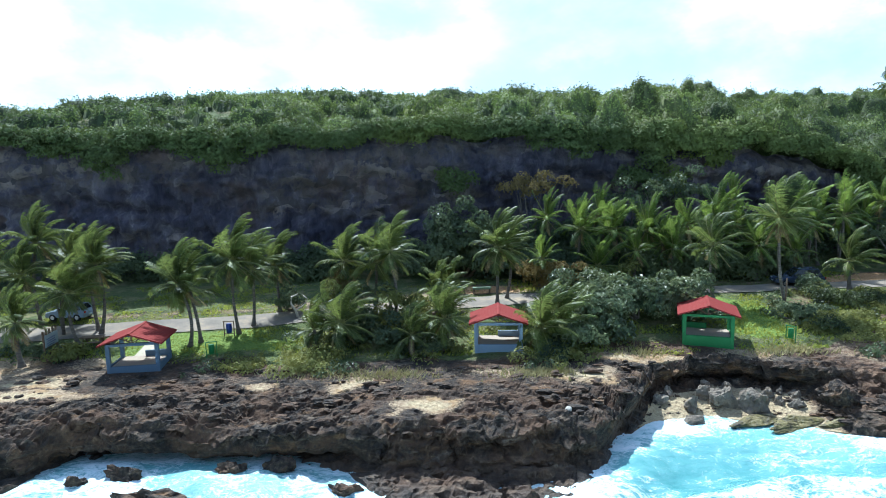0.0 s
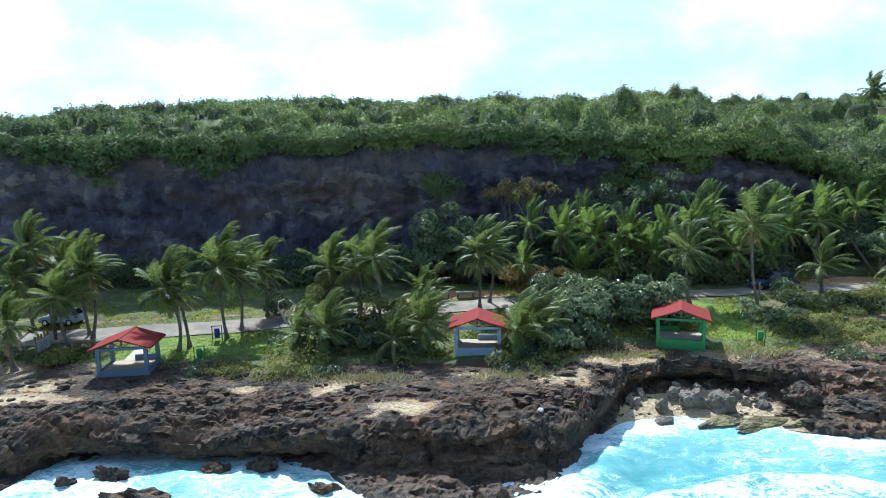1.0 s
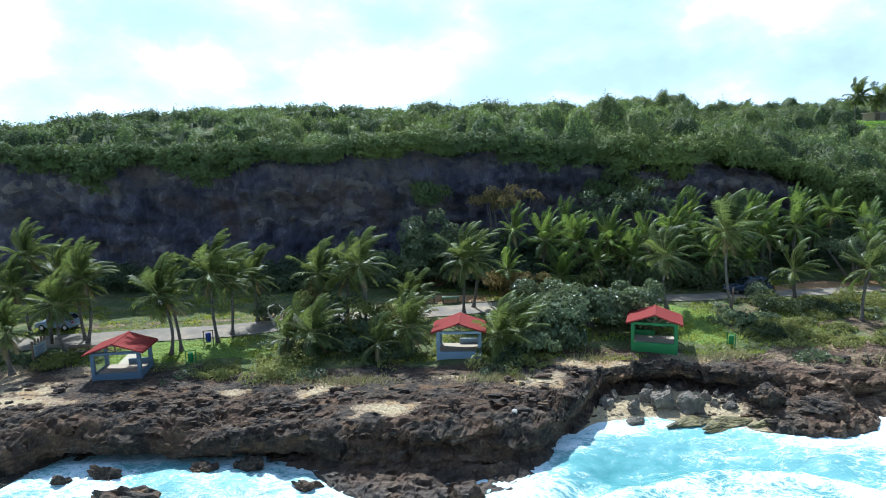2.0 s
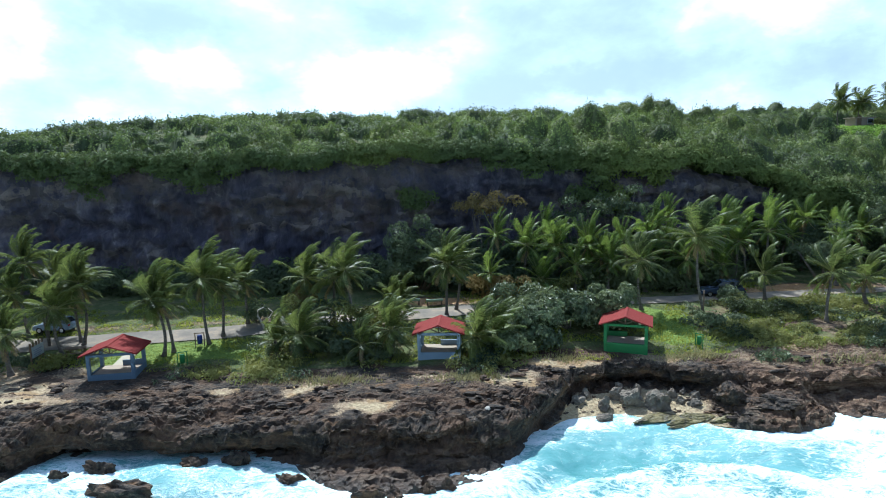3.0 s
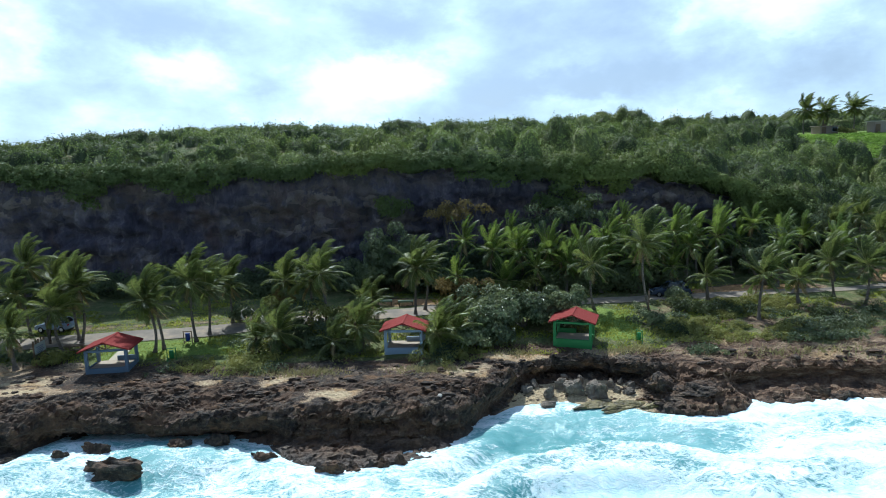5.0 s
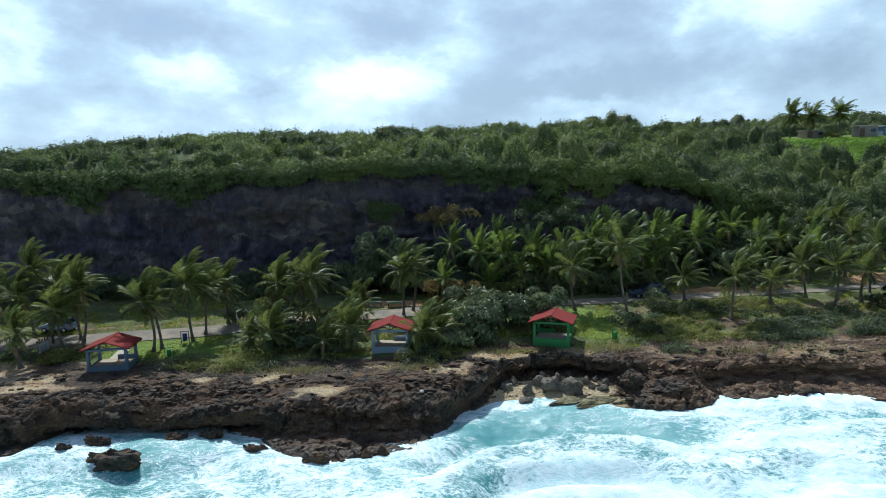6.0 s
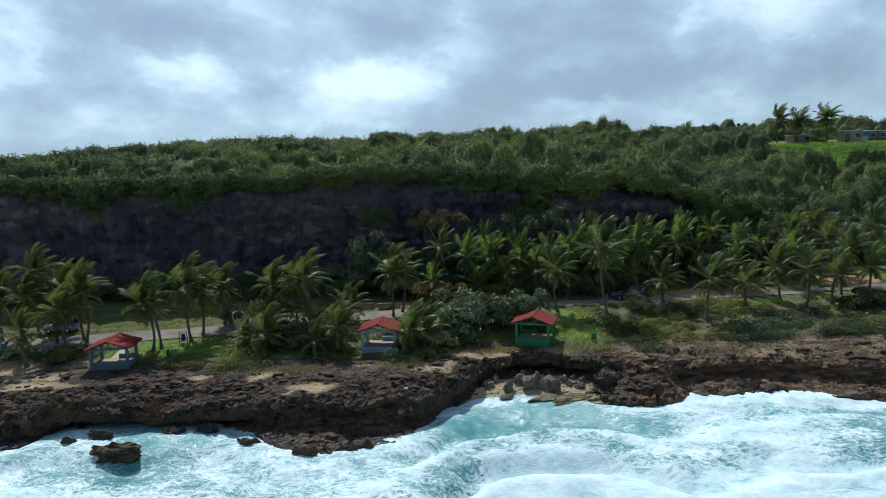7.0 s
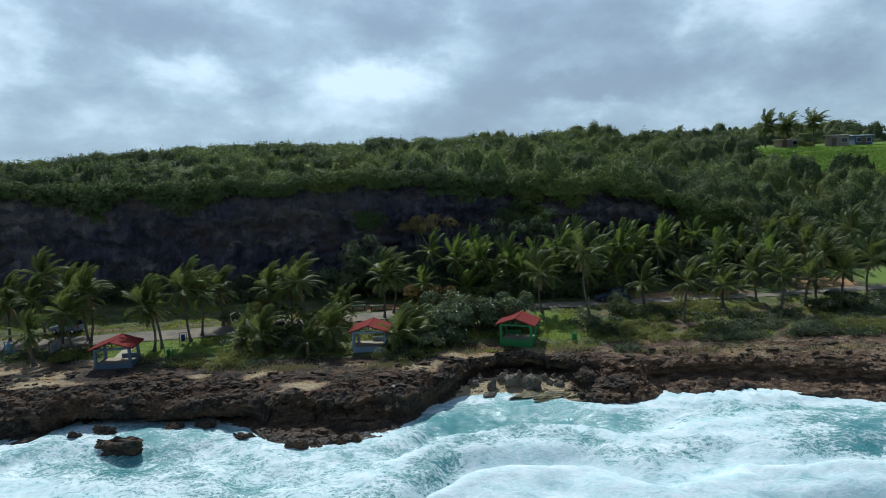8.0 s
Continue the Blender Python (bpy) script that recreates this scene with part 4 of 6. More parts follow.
def frond_mesh(name, az, el, length, limp, weight, leaf, pairs, mat, rng, gust=1.0):
    """A feathered palm frond streaming in the trade wind: it leaves the crown at az, el and is bent by its weight and the wind; leaflets hang and stream the same way."""
    n_ = 14
    wind, down = np.array(WIND) * gust, np.array([0, 0, -1.0])
    d = np.array([math.cos(az) * math.cos(el), math.sin(az) * math.cos(el), math.sin(el)])
    pts = [np.zeros(3)]
    for i in range(n_):
        f = (i + 0.5) / n_
        pts.append(pts[-1] + d * length / n_)
        d = d + limp * (wind * 0.26 * f ** 2 + down * weight * f)
        d = d / np.linalg.norm(d)
    pts = np.array(pts)
    verts, quads = [], []

    def quad(*vs):
        i0 = len(verts)
        verts.extend(vs)
        quads.append((i0, i0 + 1, i0 + 2, i0 + 3))
    flat = np.cross(pts[3], [0, 0, 1.0])
    flat = flat / np.linalg.norm(flat) if np.linalg.norm(flat) > 0.1 else np.array([0, 1.0, 0])
    for i in range(n_):
        w0, w1 = 0.055 * (1 - i / n_) + 0.008, 0.055 * (1 - (i + 1) / n_) + 0.008
        ez = np.cross(flat, pts[i + 1] - pts[i])
        ez = ez / np.linalg.norm(ez)
        quad(pts[i] - flat * w0, pts[i] + flat * w0, pts[i + 1] + flat * w1, pts[i + 1] - flat * w1)
        quad(pts[i] - ez * w0, pts[i] + ez * w0, pts[i + 1] + ez * w1, pts[i + 1] - ez * w1)
    for j in range(pairs):
        s_ = 0.14 + 0.86 * j / (pairs - 1)
        f = s_ * n_
        i = min(int(f), n_ - 1)
        p = pts[i] * (1 - f + i) + pts[i + 1] * (f - i)
        t = pts[i + 1] - pts[i]
        t = t / np.linalg.norm(t)
        sd = np.cross(t, [0, 0, 1.0])
        sd = sd / np.linalg.norm(sd) if np.linalg.norm(sd) > 0.2 else flat
        ll = leaf * (0.4 + 0.6 * math.sin(math.pi * min(1, 0.22 + 0.74 * s_))) * rng.uniform(0.8, 1.1)
        for side in (-1, 1):
            a = sd * side * rng.uniform(0.55, 0.85) + t * rng.uniform(0.5, 0.8) + wind * 0.22 * limp + down * 0.12
            a = a / np.linalg.norm(a)
            mid = p + a * ll * 0.5
            b = a + wind * 0.32 * limp + down * rng.uniform(0.35, 0.95)
            tip = mid + b / np.linalg.norm(b) * ll * 0.5
            wd = t * 0.040
            quad(p - wd * 0.8, p + wd * 0.8, mid + wd, mid - wd)
            quad(mid - wd, mid + wd, tip + wd * 0.25, tip - wd * 0.25)
    me = array_mesh(name, np.array(verts), np.array(quads), False)
    me.materials.append(mat)
    me.materials.append(PALM_RIB)
    me.polygons.foreach_set("material_index", (np.arange(len(quads)) < 2 * n_).astype(np.int32))
    return me


rngp = np.random.RandomState(11)
FROND_AZ, FROND_EL = 12, (84, 62, 40, 18, -6, -32, -56)
# fronds by direction: green ones from upright to hanging, and dry ones
FRONDS = {(mt.name, i, j): frond_mesh("frond", i * math.tau / FROND_AZ, math.radians(el), (4.0, 3.9, 3.5, 3.1, 2.9, 2.7, 2.4)[j], (1.2, 1.15, 1.0, 0.8, 0.75, 0.7, 0.5)[j], (0.07, 0.10, 0.15, 0.20, 0.22, 0.20, 0.15)[j], (0.95, 0.78)[gst < 1], 38, mt, rngp, gst)
          for mt, gst in ((PALM, 1.0), (PALM_SUNLIT, 0.4)) for i in range(FROND_AZ) for j, el in enumerate(FROND_EL)}
FROND_DRY = {i: frond_mesh("frond", i * math.tau / FROND_AZ, -0.9, 2.4, 0.5, 0.15, 0.6, 24, PALM_DRY, rngp) for i in range(FROND_AZ)}
PALM_LABEL = "tall coconut palm with slender grey trunk and wind-blown green fronds"
GROVE_LABEL = "coconut palm in a dense grove, sunlight put into its bright green fronds"
YOUNG_LABEL = "young low coconut palm with arching green fronds"


def palm(x, y, top_x, top_z, seed, n=22, scale=1.0, dry=2, label=PALM_LABEL, group="coconut palms along the shore", mat=PALM, rise=90):
    rng = np.random.RandomState(seed)
    z0 = gz(x, y) - 0.12
    root = thing("coconut_palm", pose(x, y, z0), label, "palm tree", group)
    top_z -= 0.45 * scale
    h = top_z - z0
    lean = Vector((top_x - x, 0, 0))
    pts, radii = [], []
    bow = Vector((rng.normal() * 0.25, rng.normal() * 0.2, 0))
    for i in range(13):
        s_ = i / 12
        pts.append(lean * s_ ** 1.25 + bow * math.sin(math.pi * s_) + Vector((0, 0, h * s_)))
        radii.append((0.125 + 0.14 * max(0, 1 - s_ * h / 0.7) + 0.03 * (1 - s_)) * (0.9 if h > 4 else 1.15))
    part("trunk", tube(pts, radii, 8), TRUNK, root, "slender ringed grey-brown trunk")
    head = pts[-1]
    n = int(n * 1.35)
    for i in range(n):
        f = i / (n - 1)
        az = i * 2.39996 + rng.normal() * 0.25
        el = rise - (rise + 52) * f ** (1.35 if rise > 80 else 1.1) + rng.normal() * 9
        q = round(az / (math.tau / FROND_AZ))
        j = min(range(len(FROND_EL)), key=lambda v: abs(FROND_EL[v] - el))
        worn = i >= n - dry
        ob = part("frond", FROND_DRY[q % FROND_AZ] if worn else FRONDS[mat.name, q % FROND_AZ, j], mat, root, "dry brown hanging frond" if worn else "")
        k_ = scale * rng.uniform(0.72, 1.02)
        tip = Matrix.Rotation(az - q * math.tau / FROND_AZ, 4, "Z") @ Matrix.Rotation(math.radians(rng.normal() * 5), 4, "X") @ Matrix.Rotation(math.radians(rng.normal() * 5), 4, "Y")
        ob.matrix_local = Matrix.Translation(head) @ tip @ Matrix.Diagonal((k_, k_, k_, 1))
    return root


# foot x, y; head x, z; fronds; size
PALMS = [(-35.3, 51.6, -35.0, 11.6, 22, 1.0), (-36.3, 49.2, -34.8, 9.2, 20, .9), (-28.7, 49.0, -28.6, 10.0, 22, 1.0), (-29.4, 47.0, -29.7, 8.0, 24, .95), (-29.3, 49.8, -29.5, 8.9, 18, .9),
         (-31.3, 43.1, -31.4, 6.7, 20, .85), (-20.2, 46.2, -20.7, 8.7, 26, 1.0), (-19.6, 46.9, -20.2, 8.2, 14, .9), (-17.1, 48.6, -17.2, 10.1, 28, 1.1), (-16.4, 50.2, -16.2, 9.0, 20, .95),
         (-15.0, 53.4, -15.2, 8.8, 20, .95), (-9.3, 51.1, -8.6, 9.4, 22, .95)]
PALMS += [(-4.4, 48.8, -4.5, 10.4, 24, 1.0), (-6.0, 50.5, -5.8, 9.3, 20, .95), (4.6, 54.0, 4.8, 9.9, 28, 1.1), (5.6, 55.5, 6.1, 9.3, 18, .9), (24.0, 53.6, 23.8, 9.6, 22, 1.0),
          (29.4, 51.6, 28.6, 12.0, 28, 1.1), (36.9, 54.6, 36.6, 7.7, 20, .95), (39.6, 49.0, 40.0, 8.6, 24, .95), (46.2, 53.2, 46.1, 7.3, 18, .85), (51.2, 55.0, 50.6, 8.8, 22, .95)]
PALMS += [(52.2, 51.5, 52.4, 8.8, 22, .95), (58.5, 54.6, 59.2, 10.4, 22, 1.0), (60.5, 53.2, 60.8, 8.6, 20, .9), (49.7, 62.5, 49.5, 10.6, 20, 1.0), (66, 56.0, 66.3, 9.6, 22, 1.0), (69, 63.4, 68.6, 12.4, 22, 1.05)]
PALMS += [(-38.6, 50.2, -38.3, 9.0, 22, 1.0), (-33.4, 53.0, -33.0, 9.6, 22, 1.0), (-40.5, 47.0, -40.2, 8.2, 20, 1.0)]
PALMS += [(47.6, 60.0, 48.0, 9.6, 20, 1.0), (55.6, 61.6, 56.2, 10.4, 22, 1.0), (56.0, 52.6, 56.4, 8.0, 20, .9), (61.8, 63.8, 62.4, 10.8, 22, 1.05)]
# the grove behind the road
PALMS += [(10.0, 62.6, 10.5, 11.8, 22, 1.05), (13.5, 61.5, 13.8, 12.0, 22, 1.05), (17.0, 61, 17.3, 11.2, 22, 1.0), (20.5, 62, 20.8, 12.2, 24, 1.1), (24.5, 61.5, 24.6, 11.6, 22, 1.05), (28.5, 63, 28.4, 11.9, 22, 1.05),
          (33, 61.8, 33.2, 12.5, 24, 1.1), (36.2, 63.4, 36.4, 12.4, 22, 1.05), (40.4, 65.2, 40.3, 12.8, 22, 1.05), (43.5, 66.5, 43.9, 12.8, 22, 1.0), (48, 67, 48.2, 12.2, 20, 1.0), (54.5, 67, 54.8, 11.6, 20, 1.0)]
PALMS += [(9.0, 58.6, 9.4, 8.6, 20, .95), (14.6, 59.2, 15, 9.0, 22, 1.0), (18.6, 59.4, 18.8, 9.4, 22, 1.0), (22.4, 59.8, 22.6, 8.8, 20, .95), (26.6, 60.2, 26.6, 9.2, 22, 1.0), (31, 60.0, 31.2, 9.4, 22, 1.0), (35.2, 61.0, 35.4, 9.6, 20, 1.0),
          (16.2, 64.2, 16.4, 12.6, 20, 1.0), (30.6, 65, 30.8, 13.0, 20, 1.0), (38.4, 64.8, 38.6, 13.2, 20, 1.0), (58.6, 66.5, 58.8, 11.8, 20, 1.0), (63.5, 69, 63.8, 12.4, 20, 1.0), (75.5, 60, 75.8, 11.0, 22, 1.0)]
for i_, (px, py, hx, hz_, n_f, sc_) in enumerate(PALMS):
    if py > 57.5 and 8 < px < 58:
        palm(px, py, hx, hz_ - (0.3, 1.5, 0.8, 2.0, 1.1)[i_ % 5], 100 + i_, n_f - 4 * (i_ % 2), sc_ * (1.0, 0.82, 0.92, 0.78)[i_ % 4], 3, GROVE_LABEL, group="palms of the grove", mat=PALM_SUNLIT)
    else:
        palm(px, py, hx, hz_, 100 + i_, n_f, sc_, 2 + i_ % 3)
PALMS_LOW = [(16.4, 60.6, 16.6, 10.4), (21.6, 60.8, 21.9, 10.2), (27.6, 61.6, 27.4, 10.6), (29.8, 62.4, 30.2, 10.2), (34.4, 62.6, 34.8, 10.8), (38.0, 63.0, 38.2, 10.6), (41.8, 64.2, 42.2, 11.0), (45.6, 66.4, 46.0, 11.4), (51.4, 66.2, 51.6, 11.0)]
for i_, (px, py, hx, hz_) in enumerate(PALMS_LOW):
    palm(px, py, hx, hz_ - (0.2, 1.4, 0.7)[i_ % 3], 200 + i_, 18, (0.95, 0.8)[i_ % 2], 2, GROVE_LABEL, group="palms of the grove", mat=PALM_SUNLIT)
# young palms near the shelf
for i_, (px, py, hx, hz_, n_f, sc_) in enumerate([(-8.0, 44.9, -8.0, 5.6, 24, 1.0), (-10.2, 45.2, -10.2, 5.0, 16, .8), (-0.4, 44.3, -0.2, 5.9, 24, .95), (-2.5, 43.4, -2.6, 4.9, 18, .75), (-0.9, 52.0, -0.8, 6.6, 16, .8), (7.0, 43.6, 6.9, 5.3, 26, 1.0),
                                                 (8.3, 44.4, 8.5, 5.2, 22, .9), (-0.3, 52.6, 0.1, 6.6, 18, .8)]):
    palm(px, py, hx, hz_, 300 + i_, n_f, sc_, 2, YOUNG_LABEL, group="young palms near the shelf")
# palms on the hilltop
for i_, (px, hx, hz_) in enumerate([(91.0, 91.2, 31.2), (95.6, 95.7, 30.8), (102.2, 102.3, 31.4)]):
    palm(px, 127, hx, hz_ - 0.2, 400 + i_, 34, 1.1, 1, "dark coconut palm standing on the grassy hilltop", group="palms on the hilltop", mat=PALM, rise=70)
palm(79, 150, 79, 30.2, 410, 18, 0.9, 1, "distant coconut palm rising over the hill scrub", group="palms on the hilltop")

# ---- bushes and trees ----


def bush(name, lobes, mat, leaf, per, seed, label, category, group="", stems=3, wood=None, trunk_h=0.0, flat_top=0.7):
    """A shrub or small tree: uneven lobes of leaves over a few stems. lobes: x, y, z of the middle, radius."""
    rng = np.random.RandomState(seed)
    lobes = np.array(lobes, float)
    cx, cy = lobes[:, 0].mean(), lobes[:, 1].mean()
    base = Vector((cx, cy, gz(cx, cy) - 0.05))
    root = thing(name, Matrix.Translation(base), label, category, group)
    cen = lobes[:, :3] - np.array(base)
    rad = lobes[:, 3:4] * np.array([[1.0, 1.0, 0.85]])
    counts = np.maximum((lobes[:, 3] ** 2 * per).astype(int), 40)
    part("crown", cloud_mesh("crown", leaf_cloud(rng, cen, rad, counts, leaf, 0.2, 0.3, flat_top, 0.45)), mat, root, "leafy crown of overlapping clumps")
    for i in rng.permutation(len(lobes))[:stems]:
        c = Vector(cen[i])
        foot = Vector((c.x * 0.12, c.y * 0.12, 0))
        mid = foot.lerp(c, 0.55) + Vector((rng.normal() * 0.2, rng.normal() * 0.2, 0.15))
        r = 0.06 + 0.035 * float(lobes[i, 3]) + trunk_h
        part("stem", tube([foot, mid, c], [r, r * 0.7, r * 0.3], 6), wood or TRUNK, root)
    return root


def spread(rng, x0, x1, y0, y1, n_, r0, r1, h):
    """Lobes over a patch of ground."""
    out = []
    for _ in range(n_):
        x, y, r = rng.uniform(x0, x1), rng.uniform(y0, y1), rng.uniform(r0, r1)
        out.append((x, y, gz(x, y) + rng.uniform(0.2, 1.0) * h, r))
    return out


rb = np.random.RandomState(21)
GRAPE_LABEL = "broad sea grape bush with round glossy grey-green leaves"
for i_, (x0, x1, y0, y1, h, n_) in enumerate([(10.4, 14.2, 45.5, 49.5, 3.0, 18), (13.5, 17.8, 47.5, 51.5, 3.3, 22), (17, 21.6, 47.8, 51.4, 3.1, 20), (10, 13.5, 49.5, 53, 2.6, 16), (8.6, 11.4, 43.2, 45.6, 1.3, 10), (10.8, 14.0, 45.0, 47.4, 1.2, 12)]):
    bush("sea_grape", spread(rb, x0, x1, y0, y1, n_, 0.8, 1.35, h), GRAPE, 0.30, 190, 500 + i_, GRAPE_LABEL, "bush", "sea grape thicket", 5)
bush("sea_grape_tree", spread(rb, -4.5, 8.0, 61.0, 65.5, 26, 0.6, 1.4, 3.6) + spread(rb, -1.6, 4.0, 62.0, 66, 26, 0.9, 1.6, 6.6) + spread(rb, 1.4, 6.8, 62.0, 66, 18, 0.8, 1.4, 5.4) + spread(rb, -0.6, 2.4, 63.0, 65, 12, 1.0, 1.6, 8.0), GRAPE, 0.30, 130, 520, "large sea grape tree with grey-green leaves before the cliff", "tree", "", 6, WOOD, 0.08)
bush("rust_tree", [(9.4 + rb.normal() * 1.7, 67.2 + rb.normal() * 0.6, 14.4 + rb.normal() * 0.5, rb.uniform(0.6, 1.1)) for _ in range(22)], RUSTY, 0.24, 150, 521, "thin tree with rust-brown leaves at the cliff", "tree", "", 6, None, 0.05)
bush("grey_tree", [(27.4 + rb.normal() * 1.6, 68.0 + rb.normal() * 0.6, 13.6 + rb.normal() * 0.9, rb.uniform(0.6, 1.2)) for _ in range(12)], GRAPE, 0.30, 110, 522, "grey-green tree standing at the foot of the hill", "tree", "", 6, None, 0.05)
bush("grey_tree", [(20.0 + rb.normal() * 1.8, 67.0 + rb.normal() * 0.6, 12.4 + rb.normal() * 0.9, rb.uniform(0.8, 1.4)) for _ in range(12)], GRAPE, 0.32, 110, 523, "round sea grape tree rising above the palm grove", "tree", "", 6, None, 0.05)
bush("casuarina", [(57.0 + rb.normal() * 1.5, 68.0 + rb.normal() * 0.8, 9.4 + rb.normal() * 1.8, rb.uniform(0.9, 1.6)) for _ in range(18)], HILL, 0.24, 170, 524, "dark feathery casuarina tree behind the palms", "tree", "", 5, None, 0.08)
bush("casuarina", [(47 + rb.normal() * 1.2, 60.6 + rb.normal() * 0.8, 8.4 + rb.normal() * 1.4, rb.uniform(0.8, 1.3)) for _ in range(14)], HILL, 0.24, 170, 525, "feathery casuarina tree beside the coast road", "tree", "", 5, None, 0.08)
for i_, (x0, x1, y0, y1, h, n_, mt, lb) in enumerate([
        (-5.4, -3.6, 47.0, 48.6, 3.4, 9, CREEPER, "yellow-green shrub beside the coast road"), (-10.5, -6.5, 45.5, 48.5, 2.2, 12, HILL, "dark green shrub between young palms"),
        (-9.4, -7.6, 49.4, 50.6, 4.4, 8, RUSTY, "rust-tinged shrub beside the coast road"), (-6.5, -3.0, 44.0, 47.0, 1.6, 12, HILL, "dark green shrub between young palms"),
        (-14.8, -12.8, 52.6, 54.2, 2.4, 9, HILL, "dark rounded bush by the roadside"), (-3.5, 0.5, 49.5, 51.6, 1.6, 9, CREEPER, "bright green shrub near the road"),
        (6.6, 8.8, 41.6, 43.2, 0.6, 8, HILL, "low dark shrub beside a pavilion"), (32.6, 34.8, 54.4, 55.4, 1.5, 11, GRAPE, "leafy shrub at the road edge"),
        (-9.6, -7.2, 48.0, 50.0, 4.4, 10, CREEPER, "tall yellow-green shrub beside the coast road"), (-8.5, -4.5, 46.5, 49, 3.6, 16, HILL, "tall dark shrub under leaning palms"),
        (-4.0, -1.2, 46.0, 48.4, 2.6, 10, CREEPER, "sunlit green shrub beside a wooden post"), (7.5, 13.0, 57.4, 58.8, 2.3, 26, RUSTY, "rust and green hedge behind the road"), (14.5, 18.5, 57.8, 59.2, 2.2, 14, CREEPER, "yellow-green hedge behind the road"), (55.6, 61.4, 48.4, 51.6, 2.2, 24, DARK_BUSH, "rounded dark green bush on the lawn"),
        (26.8, 29.4, 47.0, 49.6, 1.0, 10, HILL, "low green bush shading the lawn"), (-29.8, -27.6, 43.8, 45.4, 0.3, 9, CREEPER, "low leafy plants below a notice board")]):
    bush("shrub", spread(rb, x0, x1, y0, y1, n_, 0.5, 0.95, h), mt, 0.24, 200, 540 + i_, lb, "bush", "roadside shrubs", 3)

for i_, (x0, x1, y0, y1, h, n_, mt, lb) in enumerate([
        (31.4, 34.2, 51.0, 52.6, 1.0, 16, DARK_BUSH, "dark green scrub bush below the coast road"), (34.0, 37.2, 50.6, 52.2, 1.1, 18, DARK_BUSH, "dark green scrub bush below the coast road"), (37.2, 40.0, 50.0, 51.6, 0.9, 16, DARK_BUSH, "dark green scrub bush below the coast road"),
        (42.6, 45.2, 47.4, 49.2, 1.1, 16, DARK_BUSH, "dark green scrub bush below the coast road"), (45.2, 48.2, 47.0, 48.8, 0.9, 16, DARK_BUSH, "dark green scrub bush below the coast road"), (48.8, 52.8, 43.2, 44.8, 0.5, 18, DARK_BUSH, "low dark scrub bush behind the rock shelf"),
        (28.6, 31.0, 45.2, 46.6, 0.8, 12, DARK_BUSH, "dark green scrub bush at the lawn edge"), (38.4, 42.4, 42.8, 44.8, 0.5, 20, GRAPE, "low pale sea grape scrub behind the shelf"), (42.2, 46.2, 42.6, 44.6, 0.5, 20, GRAPE, "low pale sea grape scrub behind the shelf"),
        (29.6, 32.4, 40.8, 42.0, 0.4, 12, GRAPE, "low pale sea grape scrub behind the shelf"), (55.0, 58.0, 42.4, 43.8, 0.5, 14, GRAPE, "low pale sea grape scrub behind the shelf")]):
    bush("scrub_bush", spread(rb, x0, x1, y0, y1, n_, 0.35, 0.75, h), mt, 0.19, 170, 570 + i_, lb, "bush", "scrub bushes", 2)


def make_understorey():
    """Dark growth between the road and the foot of the cliff."""
    rng = np.random.RandomState(5)
    x = np.concatenate([rng.uniform(-80, 4, 260), rng.uniform(4, 75, 620), rng.uniform(8, 35, 190)])
    y = np.concatenate([rng.uniform(63.5, 70, 260), rng.uniform(62.5, 74, 620), rng.uniform(60.4, 62.8, 190)])
    ok = ~((x > 38) & (x < 68) & (y < 66.5)) & ~((x > 60) & (x < 78) & (y < 69))
    x, y = x[ok], y[ok]
    r = rng.uniform(0.8, 1.9, len(x))
    lift = np.where(x < 4, rng.uniform(0.2, 2.2, len(x)), rng.uniform(0.3, 4.2, len(x)) * (0.45 + 0.55 * smooth(y, 60, 68)))
    c = np.stack([x, y, ground_z(x, y) + lift], 1)
    v = leaf_cloud(rng, c, np.stack([r, r, r * 0.9], 1), np.clip((r ** 2 * 70).astype(int), 40, 260), 0.34, 0.1, 0.3, 0.7, 0.4)
    return tagged(part("understorey", cloud_mesh("understorey", v), HILL), "dark tangled undergrowth at the foot of the cliff", "undergrowth", kind="stuff")


def make_meadow():
    """Long bright grass on the hilltop slope."""
    rng = np.random.RandomState(8)
    x, y = rng.uniform(81.5, 128, 3000), rng.uniform(99, 124, 3000)
    r = rng.uniform(0.35, 0.8, len(x))
    c = np.stack([x, y, ground_z(x, y)], 1)
    v = leaf_cloud(rng, c, np.stack([r, r, r * 0.6], 1), np.clip((r ** 2 * 70).astype(int), 14, 50), 0.3, 0.0, 0.5, 0.8, 0.4)
    return tagged(part("meadow_grass", cloud_mesh("meadow_grass", v), MEADOW), "long bright green meadow grass on the hilltop", "grass", kind="stuff")


